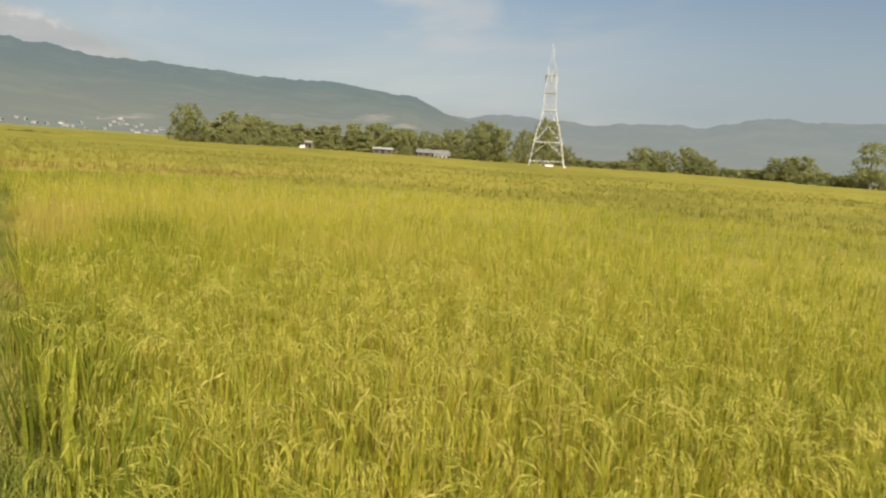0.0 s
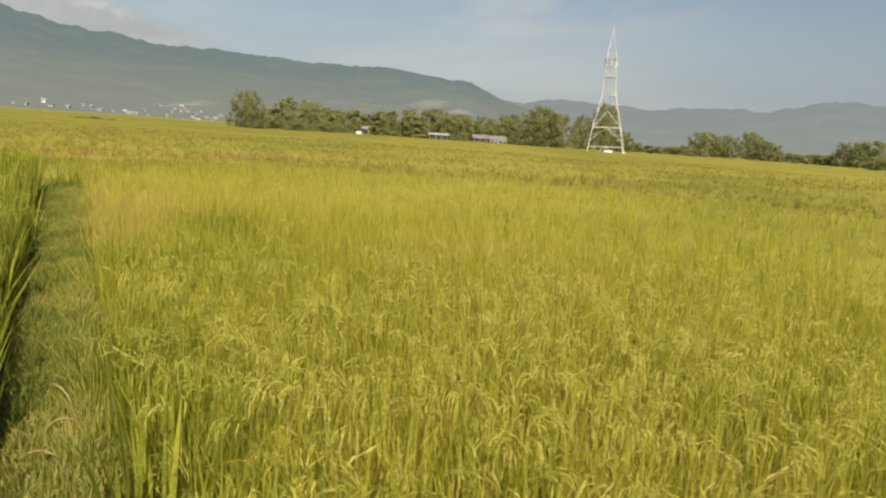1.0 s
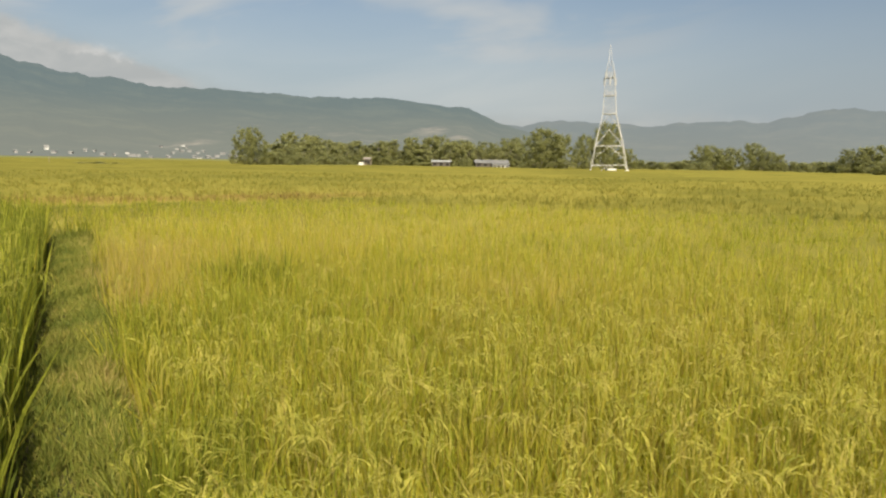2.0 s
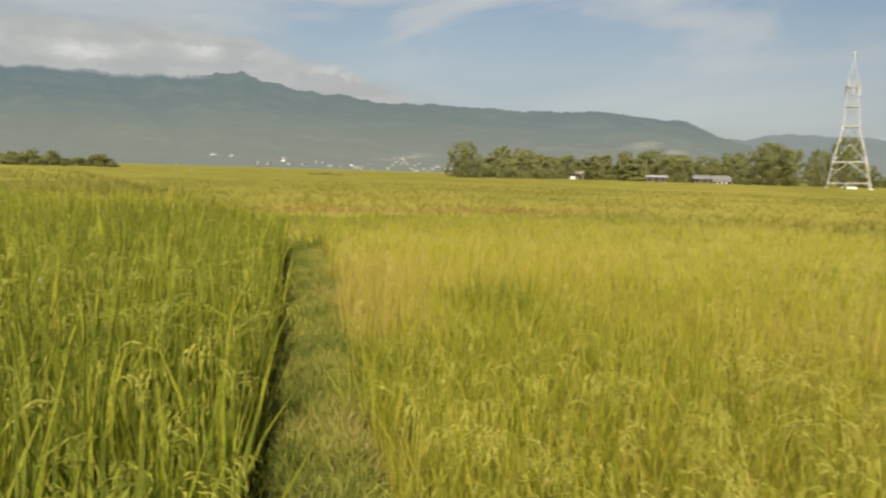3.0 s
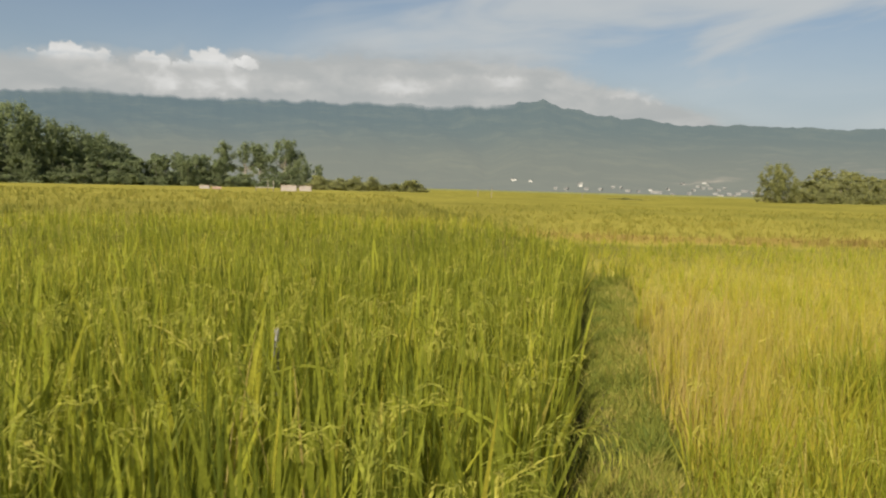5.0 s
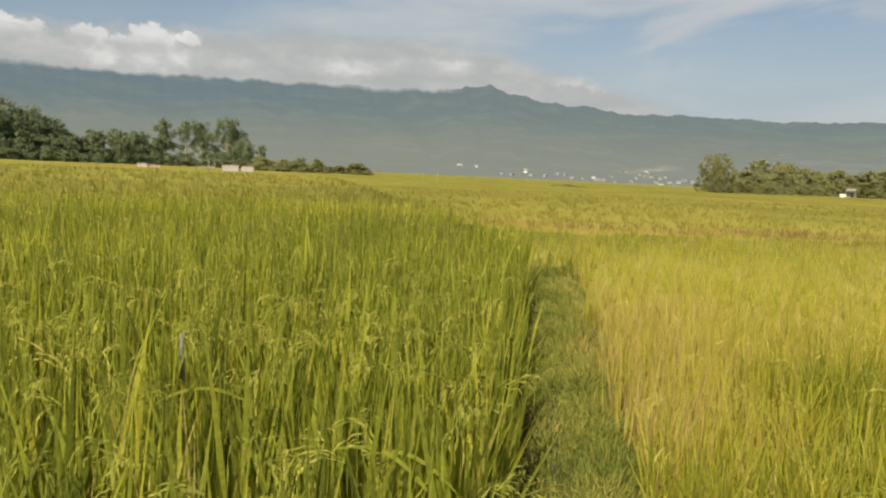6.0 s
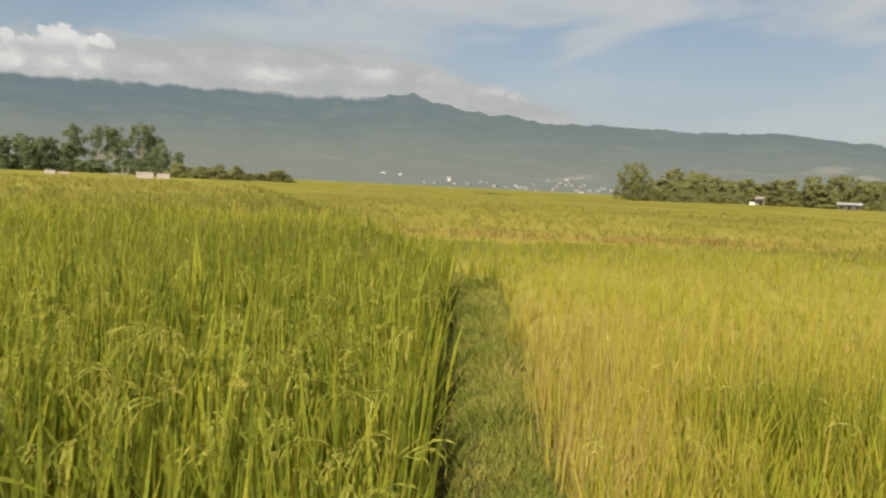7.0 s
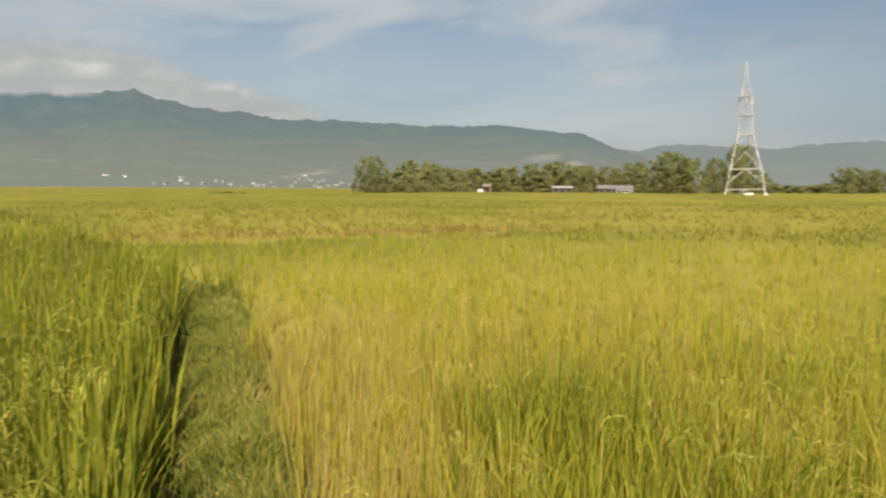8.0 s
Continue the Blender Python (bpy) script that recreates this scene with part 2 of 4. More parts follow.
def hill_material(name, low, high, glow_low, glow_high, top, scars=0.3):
    """The far backdrop of slopes: woods and clearings, with the haze of kilometres of air painted on as emission."""
    m, g = material(name)
    pos = g.add("ShaderNodeNewGeometry").outputs["Position"]
    zz = g.add("ShaderNodeSeparateXYZ", {0: pos}).outputs[2]
    n1, n2 = g.noise(pos, 0.004, 5.0, 0.6), g.noise(pos, 0.02, 4.0, 0.6)
    f = g.math("ADD", g.math("MULTIPLY", n1, 0.65), g.math("MULTIPLY", n2, 0.35))
    col = g.ramp(f, [(0.36, low), (0.48, low), (0.64, high)])
    xx = g.add("ShaderNodeSeparateXYZ", {0: pos}).outputs[0]
    bare = g.math("MULTIPLY", g.step(g.noise(pos, 0.009, 3.0, 0.6), 0.56, 0.64), g.math("MULTIPLY", g.step(zz, 15.0, 50.0), g.step(zz, 190.0, 90.0)))
    bare = g.math("MULTIPLY", bare, g.step(xx, -1100.0, -500.0))
    col = g.mix(g.math("MULTIPLY", bare, scars), col, (0.13, 0.105, 0.08, 1))
    for cx, cy, r in DIGGINGS:
        gap = g.add("ShaderNodeVectorMath", {0: pos, 1: (cx, cy, 0.0)}, operation="SUBTRACT").outputs[0]
        gap = g.add("ShaderNodeVectorMath", {0: gap, 1: (1.0, 0.35, 0.0)}, operation="MULTIPLY").outputs[0]
        near = g.add("ShaderNodeVectorMath", {0: gap}, operation="LENGTH").outputs["Value"]
        dug = g.math("MULTIPLY", g.step(near, r, r * 0.4), g.step(n2, 0.30, 0.70))
        col = g.mix(g.math("MULTIPLY", dug, scars * 1.5), col, (0.26, 0.20, 0.16, 1))
    # haze as emission: paler at the foot, bluer far to the left
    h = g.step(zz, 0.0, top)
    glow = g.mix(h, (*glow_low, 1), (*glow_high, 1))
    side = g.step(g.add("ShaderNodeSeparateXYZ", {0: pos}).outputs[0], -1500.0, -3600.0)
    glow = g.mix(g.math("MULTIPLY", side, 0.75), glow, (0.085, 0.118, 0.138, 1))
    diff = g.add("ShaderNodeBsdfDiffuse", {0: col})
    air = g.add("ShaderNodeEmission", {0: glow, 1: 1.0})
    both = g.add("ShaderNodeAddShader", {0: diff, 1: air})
    # the crest fades to transparent, standing in for the cloud bank over it
    crest = g.add("ShaderNodeAttribute", attribute_name="crest").outputs["Fac"]
    mist = g.math("ADD", crest, g.math("MULTIPLY", g.math("SUBTRACT", g.noise(pos, 0.0035, 4.0), 0.5), 0.6))
    gone = g.math("MULTIPLY", g.step(mist, 0.35, 1.05), g.math("GREATER_THAN", crest, 0.001))
    both = g.add("ShaderNodeMixShader", {0: gone, 1: both, 2: g.add("ShaderNodeBsdfTransparent")})
    g.add("ShaderNodeOutputMaterial", {0: both})
    return m


M_HILL = hill_material("hazy_wooded_slope", (0.011, 0.015, 0.011), (0.028, 0.030, 0.019), (0.158, 0.164, 0.141), (0.108, 0.134, 0.136), 320.0)
M_HILL_FAR = hill_material("hazy_far_slope", (0.012, 0.016, 0.012), (0.03, 0.03, 0.02), (0.172, 0.182, 0.170), (0.158, 0.176, 0.177), 250.0, 0.0)


# ---------------------------------------------------------------- mesh helpers
def mesh_object(name, verts, tris, mat, attrs=None, smooth=False, parent=None):
    """One mesh object from arrays of places and triangles (or quads)."""
    verts, tris = np.asarray(verts, np.float32), np.asarray(tris, np.int32)
    me = bpy.data.meshes.new(name)
    k = tris.shape[1]
    me.vertices.add(len(verts))
    me.vertices.foreach_set("co", verts.ravel())
    me.loops.add(tris.size)
    me.loops.foreach_set("vertex_index", tris.ravel())
    me.polygons.add(len(tris))
    me.polygons.foreach_set("loop_start", np.arange(0, tris.size, k, dtype=np.int32))
    if smooth:
        me.polygons.foreach_set("use_smooth", np.ones(len(tris), bool))
    for key, val in (attrs or {}).items():
        me.attributes.new(key, "FLOAT", "POINT").data.foreach_set("value", np.asarray(val, np.float32))
    me.update(calc_edges=True)
    me.materials.append(mat)
    ob = new(name, me)
    if parent is not None:
        ob.parent = parent
    return ob


def part(name, bm, mat, parent=None, label=""):
    me = bpy.data.meshes.new(name)
    bm.to_mesh(me)
    bm.free()
    me.materials.append(mat)
    ob = new(name, me)
    if parent is not None:
        ob.parent = parent
    return tagged(ob, label)


def box(bm, x0, y0, z0, x1, y1, z1):
    vs = [bm.verts.new((x, y, z)) for z in (z0, z1) for x, y in ((x0, y0), (x1, y0), (x1, y1), (x0, y1))]
    for f in ((3, 2, 1, 0), (4, 5, 6, 7), (0, 1, 5, 4), (1, 2, 6, 5), (2, 3, 7, 6), (3, 0, 4, 7)):
        bm.faces.new([vs[i] for i in f])


def bar(bm, a, b, w, w2=None, sides=4):
    """A straight bar from a to b."""
    a, b = Vector(a), Vector(b)
    d = (b - a).normalized()
    u = d.cross(Vector((0, 0, 1)) if abs(d.z) < 0.95 else Vector((1, 0, 0))).normalized()
    v = d.cross(u)
    rings = []
    for p, r in ((a, w / 2), (b, (w if w2 is None else w2) / 2)):
        rings.append([bm.verts.new(p + (u * math.cos(k) + v * math.sin(k)) * r * 1.414) for k in
                      [2 * math.pi * (i + 0.5) / sides for i in range(sides)]])
    for i in range(sides):
        j = (i + 1) % sides
        bm.faces.new((rings[0][i], rings[0][j], rings[1][j], rings[1][i]))
    bm.faces.new(rings[0][::-1])
    bm.faces.new(rings[1])


def tube(bm, pts, w0, w1):
    """One continuous square-section member through the points."""
    rings = []
    for i, p in enumerate(pts):
        w = (w0 + (w1 - w0) * i / (len(pts) - 1)) / 2
        rings.append([bm.verts.new((p[0] + sx * w, p[1] + sy * w, p[2])) for sx, sy in ((-1, -1), (1, -1), (1, 1), (-1, 1))])
    for a, b in zip(rings, rings[1:]):
        for k in range(4):
            j = (k + 1) % 4
            bm.faces.new((a[k], a[j], b[j], b[k]))
    bm.faces.new(rings[0][::-1])
    bm.faces.new(rings[-1])


def empty(name, x=0, y=0, z=0, rz=0):
    ob = new(name)
    ob.matrix_world = pose(x, y, z, 0, 0, rz)
    return ob


rng = np.random.default_rng(7)


def fbm(x, y, scale, seed=0, octaves=4):
    """Smooth value noise on arrays, about -1 to 1."""
    out, amp, tot = np.zeros_like(x, float), 1.0, 0.0
    table = np.random.default_rng(100 + seed).random((256, 256)) * 2 - 1
    for o in range(octaves):
        u, v = x * scale * 2 ** o + 17.3 * o, y * scale * 2 ** o + 5.1 * o
        i, j = np.floor(u).astype(int), np.floor(v).astype(int)
        fu, fv = u - i, v - j
        fu, fv = fu * fu * (3 - 2 * fu), fv * fv * (3 - 2 * fv)
        a, b = table[i % 256, j % 256], table[(i + 1) % 256, j % 256]
        c, d = table[i % 256, (j + 1) % 256], table[(i + 1) % 256, (j + 1) % 256]
        out += amp * ((a * (1 - fu) + b * fu) * (1 - fv) + (c * (1 - fu) + d * fu) * fv)
        tot += amp
        amp *= 0.5
    return out / tot


# ---------------------------------------------------------------- plan of the fields
SOIL = -0.32                       # paddy floor; the top of the bund is at about 0
TOP_RIGHT, TOP_LEFT = 0.38, 0.76   # canopy heights of the ripe field and of the green one
U1, N1 = np.array((-0.505, 0.863)), np.array((0.863, 0.505))
A1 = np.array((-0.362, 0.0))       # on the bund's left foot
S_BEND = 18.2
A2 = A1 + U1 * S_BEND
U2, N2 = np.array((-0.74, 0.673)), np.array((0.673, 0.74))
WALK_A, WALK_B = np.array((0.0, 0.0)), np.array((-3.9, 6.3))


def across(x, y):
    """Distance to the right of the bund's left foot; below 0 is the green field."""
    w1 = (x - A1[0]) * N1[0] + (y - A1[1]) * N1[1]
    w2 = (x - A2[0]) * N2[0] + (y - A2[1]) * N2[1]
    return np.maximum(w1, w2)


def along(x, y):
    return (x - A1[0]) * U1[0] + (y - A1[1]) * U1[1]


def bund_width(s):
    return np.interp(s, (-10, 6, 12, 18, 22, 60), (0.46, 0.46, 0.55, 0.62, 0.40, 0.35))


def from_walk(x, y):
    d = WALK_B - WALK_A
    t = np.clip(((x - WALK_A[0]) * d[0] + (y - WALK_A[1]) * d[1]) / (d @ d), 0, 1)
    return np.hypot(x - WALK_A[0] - t * d[0], y - WALK_A[1] - t * d[1])


def strip(x, y):
    """Distance from the low cross bund beyond the ripe field."""
    a, d = np.array((-15.5, 24.0)), np.array((0.78, 0.626))
    t = (x - a[0]) * d[0] + (y - a[1]) * d[1]
    w = -(x - a[0]) * d[1] + (y - a[1]) * d[0]
    w = w + 0.5 * np.sin(t * 0.35) + 0.012 * np.maximum(t - 8, 0) ** 1.4
    return t, w


def spot(x, y, cx, cy, r, squash=1.0):
    return np.exp(-(((x - cx) / r) ** 2 + ((y - cy) / (r * squash)) ** 2))


def canopy(x, y):
    """Height of the crop's top: the tall green field gives way to lower ones farther out."""
    d = from_walk(x, y)
    return np.where(across(x, y) > 0, np.interp(d, (0, 60, 140), (TOP_RIGHT, TOP_RIGHT, 0.22)), np.interp(d, (0, 60, 88, 130), (TOP_LEFT, TOP_LEFT, 0.70, 0.15)))


def dryness(x, y):
    """Stretches of the ripe field where the crop has withered."""
    return (spot(x, y, -7.0, 13.2, 1.3) + spot(x, y, -5.9, 11.3, 1.0) + spot(x, y, -5.1, 9.6, 0.7) + 0.45 * spot(x, y, -0.8, 10.5, 1.1)
            + 0.4 * spot(x, y, -4.4, 14.4, 1.7) + 0.5 * spot(x, y, -1.8, 3.6, 0.6))


def ripeness(x, y):
    """0 green, 0.6 golden, 1 dry straw."""
    right = across(x, y) > 0.15
    v = np.where(right, 0.52, 0.26) + 0.10 * fbm(x, y, 0.25, 1) + 0.05 * fbm(x, y, 1.2, 2)
    v = v + np.where(right, 0.23 * dryness(x, y) - 0.20 * spot(x, y, -4.0, 7.9, 1.6) - 0.08 * spot(x, y, -3.6, 10.2, 1.0), 0)
    v = v - np.where(right, 0.22 * spot(x, y, -4.3, 10.8, 0.65), 0)
    v = v - np.where(right & (across(x, y) < 1.1) & (along(x, y) < 6.5), 0.13, 0)
    t, w = strip(x, y)
    v = np.where(right & (w > 0.5), v - 0.02 + 0.05 * np.exp(-((w - 6) / 6.0) ** 2) + 0.06 * np.clip(x / 30, -1, 1), v)
    v = np.where(right & (np.abs(w) < 1.7), v + np.interp(t, (-4, 0, 9, 13, 40), (0.0, 0.36, 0.36, 0.07, 0.0)), v)
    v = np.where(right & (w > 22), v - 0.02, v)
    v = np.where(right & (w > -8) & (w < -1), v - 0.11 * np.clip((w + 8) / 3, 0, 1) * np.clip((1.0 - x) / 8, 0, 1), v)
    # lens falloff put into the colour: rice deepens towards the right
    v = v - np.where(right, 0.08 * np.clip((x + 1.0) / 10.0, 0, 1), 0)
    v = np.where(right, v, v + np.interp(from_walk(x, y), (10, 16, 40), (0.0, 0.07, 0.20)))
    return np.clip(v, 0.0, 1.0)


# ---------------------------------------------------------------- ground, field floor, bund
def polar_sheet(name, mat, radii, angles, height, attr=None, cx=-2.0, cy=3.0):
    r, a = np.meshgrid(radii, angles, indexing="ij")
    x, y = cx - r * np.sin(a), cy + r * np.cos(a)
    z = height(x, y, r)
    n, m = r.shape
    i, j = np.meshgrid(np.arange(n - 1), np.arange(m), indexing="ij")
    k = (j + 1) % m
    quads = np.stack([i * m + j, (i + 1) * m + j, (i + 1) * m + k, i * m + k], -1).reshape(-1, 4)[:, ::-1]
    at = {"ripe": attr(x, y).ravel()} if attr else None
    return mesh_object(name, np.stack([x, y, z], -1).reshape(-1, 3), quads, mat, at, smooth=True)


ring = np.arange(0, 360, 1.5) * math.pi / 180
ground = polar_sheet("ground", M_SOIL, np.concatenate([[0.05], np.geomspace(1, 4900, 60)]), ring,
                     lambda x, y, r: SOIL + 0.02 * fbm(x, y, 0.8, 4) - 0.03)
tagged(ground, "dark wet paddy soil that reaches to the hills", "ground", kind="structure")


# distance haze is mixed into these greyed field greens
m_plain = leafy("hazy_far_fields", [(0.0, (0.13, 0.15, 0.05)), (0.5, (0.22, 0.22, 0.08)), (1.0, (0.30, 0.27, 0.12))], None, rough=1.0, through=0.0, spread=0.0, patch=0.006, patch_amount=0.5, gloss=0.0)
plain = polar_sheet("far_plain", m_plain, np.geomspace(425, 1700, 14), ring, lambda x, y, r: 0.05 + 0 * r)
tagged(plain, "far fields on the plain, pale green with haze in the colour", "field", kind="structure")


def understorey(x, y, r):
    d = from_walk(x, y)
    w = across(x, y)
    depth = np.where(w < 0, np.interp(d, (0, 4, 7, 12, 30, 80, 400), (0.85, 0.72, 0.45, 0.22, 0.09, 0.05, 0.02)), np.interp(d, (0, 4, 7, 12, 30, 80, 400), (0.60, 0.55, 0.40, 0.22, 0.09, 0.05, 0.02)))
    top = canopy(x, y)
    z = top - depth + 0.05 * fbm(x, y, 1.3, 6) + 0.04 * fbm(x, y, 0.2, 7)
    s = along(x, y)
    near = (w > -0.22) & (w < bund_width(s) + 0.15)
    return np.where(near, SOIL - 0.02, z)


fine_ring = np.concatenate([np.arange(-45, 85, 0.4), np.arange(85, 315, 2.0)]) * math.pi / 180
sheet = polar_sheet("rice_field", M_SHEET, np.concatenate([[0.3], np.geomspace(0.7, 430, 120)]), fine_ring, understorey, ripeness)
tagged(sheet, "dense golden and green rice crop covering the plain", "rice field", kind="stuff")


def build_bund():
    s = np.arange(-9, 46, 0.16)
    prof = np.array([(-0.20, SOIL - 0.05), (-0.06, -0.24), (0.03, -0.08), (0.10, -0.01), (0.3, 0.02), (0.6, 0.015), (0.85, 0.0), (1.0, -0.04), (1.25, -0.2), (1.6, SOIL - 0.05)])
    wide = bund_width(s)[:, None]
    w = np.where(prof[:, 0] > 0.1, prof[:, 0] * wide, prof[:, 0])
    z = np.repeat(prof[None, :, 1], len(s), 0)
    first = s[:, None] < S_BEND
    sx = np.repeat(s[:, None], len(prof), 1)
    x = np.where(first, A1[0] + U1[0] * sx + N1[0] * w, A2[0] + U2[0] * (sx - S_BEND) + N2[0] * w)
    y = np.where(first, A1[1] + U1[1] * sx + N1[1] * w, A2[1] + U2[1] * (sx - S_BEND) + N2[1] * w)
    x, y = x + 0.03 * fbm(x, y, 1.1, 8), y + 0.03 * fbm(y, x, 1.1, 9)
    z = z + 0.010 * fbm(x, y, 3.0, 10) + 0.012 * fbm(x, y, 0.7, 11) - 0.01
    n, m = x.shape
    i, j = np.meshgrid(np.arange(n - 1), np.arange(m - 1), indexing="ij")
    quads = np.stack([i * m + j, i * m + j + 1, (i + 1) * m + j + 1, (i + 1) * m + j], -1).reshape(-1, 4)
    ob = mesh_object("earth_bund", np.stack([x, y, z], -1).reshape(-1, 3), quads, M_EARTH, smooth=True)
    return tagged(ob, "low trodden earth bund with short grass between two paddies", "path", kind="structure")


build_bund()


# ---------------------------------------------------------------- blades
def blades(base, height, width, yaw, lean, bend, twist=None, levels=4):
    """Arrays of tapering, arching leaves. Returns places, triangles and the count of points per leaf."""
    n = len(base)
    ts = np.linspace(0, 1, levels)
    prof = np.interp(ts, (0, 0.25, 0.5, 0.75, 1.0), (0.32, 0.6, 1.0, 0.8, 0.0))
    d = np.stack([np.cos(yaw), np.sin(yaw), 0 * yaw], -1)
    tw = yaw + (math.pi / 2 if twist is None else twist)
    side = np.stack([np.cos(tw), np.sin(tw), 0 * yaw], -1)
    per = 2 * (levels - 1) + 1
    v = np.zeros((n, per, 3), np.float32)
    for k, t in enumerate(ts):
        out = (lean * t + bend * t ** 2.2) * height
        c = base + d * out[:, None]
        c[:, 2] += height * t * np.sqrt(np.maximum(1 - 0.45 * (lean + bend * t) ** 2, 0.15)) - height * np.maximum(bend - 0.45, 0) * 1.1 * t ** 4
        if k < levels - 1:
            off = side * (width * prof[k] / 2)[:, None]
            v[:, 2 * k], v[:, 2 * k + 1] = c - off, c + off
        else:
            v[:, -1] = c
    tri = []
    for k in range(levels - 2):
        a = 2 * k
        tri += [(a, a + 1, a + 3), (a, a + 3, a + 2)]
    a = 2 * (levels - 2)
    tri.append((a, a + 1, a + 2))
    t = np.array(tri)[None] + (np.arange(n) * per)[:, None, None]
    return v.reshape(-1, 3), t.reshape(-1, 3), per


def join(pieces):
    vs, ts, rs, off = [], [], [], 0
    for v, t, r in pieces:
        vs.append(v)
        ts.append(t + off)
        rs.append(r)
        off += len(v)
    return np.concatenate(vs), np.concatenate(ts), np.concatenate(rs)


def hills(spacing, keep, lo, hi):
    """Places of rice plants on a loose grid over a stretch of the plan, and how much each stands for its thinned-out neighbours."""
    gx, gy = np.meshgrid(np.arange(lo[0], hi[0], spacing), np.arange(lo[1], hi[1], spacing))
    x, y = gx.ravel(), gy.ravel()
    x = x + rng.uniform(-0.42, 0.42, len(x)) * spacing
    y = y + rng.uniform(-0.42, 0.42, len(y)) * spacing
    d = from_walk(x, y)
    p = np.where(d < 5.5, 1.0, (5.5 / d) ** 1.35)
    ahead = (y > 0.3 * x - 1.5)
    az = np.degrees(np.arctan2(-(x + 1.0), y + 1.0))
    p = p * np.where((az > -42) & (az < 85) & ahead, 1.0, np.where(d < 9, 0.45, 0.0))
    ok = (rng.random(len(x)) < p) & keep(x, y) & (d < 75)
    x, y, d = x[ok], y[ok], d[ok]
    return x, y, d, np.where(d < 5.5, 1.0, (d / 5.5) ** 0.62)


def scatter(x, y, per, spread):
    n = np.repeat(np.arange(len(x)), per)
    a, r = rng.uniform(0, 2 * math.pi, len(n)), np.sqrt(rng.random(len(n))) * spread
    return n, x[n] + r * np.cos(a), y[n] + r * np.sin(a)


def lift(x, y):
    """Slow rise and fall of the canopy."""
    return 0.05 * fbm(x, y, 0.5, 21) + 0.05 * fbm(x, y, 0.12, 22)


def leaves_of(x, y, d, big, top, per, width, tallness, lean, bend, levels, mean=1.0):
    n, bx, by = scatter(x, y, per, 0.055)
    m = len(n)
    top = top + canopy(bx, by) - np.where(across(bx, by) > 0, TOP_RIGHT, TOP_LEFT)
    z = np.full(m, SOIL)
    cut = np.interp(d[n], (0, 7, 20, 75), (0.0, 0.0, 0.35, 0.5)) * (top - SOIL)
    z = z + cut
    h = (top - SOIL) * rng.normal(mean, tallness, m) + lift(bx, by) - cut
    calm = np.where(across(bx, by) > 0, np.interp(dryness(bx, by), (0.05, 0.6), (1.0, 0.55)), 1.0)
    h = h * (1 + 0.12 * spot(bx, by, -4.25, 10.8, 0.6))
    h = np.maximum(h, 0.08)
    wd = width * rng.uniform(0.45, 1.55, m) * big[n]
    v, tr, k = blades(np.stack([bx, by, z], -1), h, wd, rng.uniform(0, 2 * math.pi, m), calm * np.minimum(np.abs(rng.normal(0, lean, m)), 2.0 * lean), calm * np.minimum(np.abs(rng.normal(0, bend, m)), 2.2 * bend),
                      rng.uniform(0, math.pi, m), levels)
    r = ripeness(bx, by) + rng.normal(0, 0.09, m)
    return v, tr, np.repeat(np.clip(r, 0, 1), k)


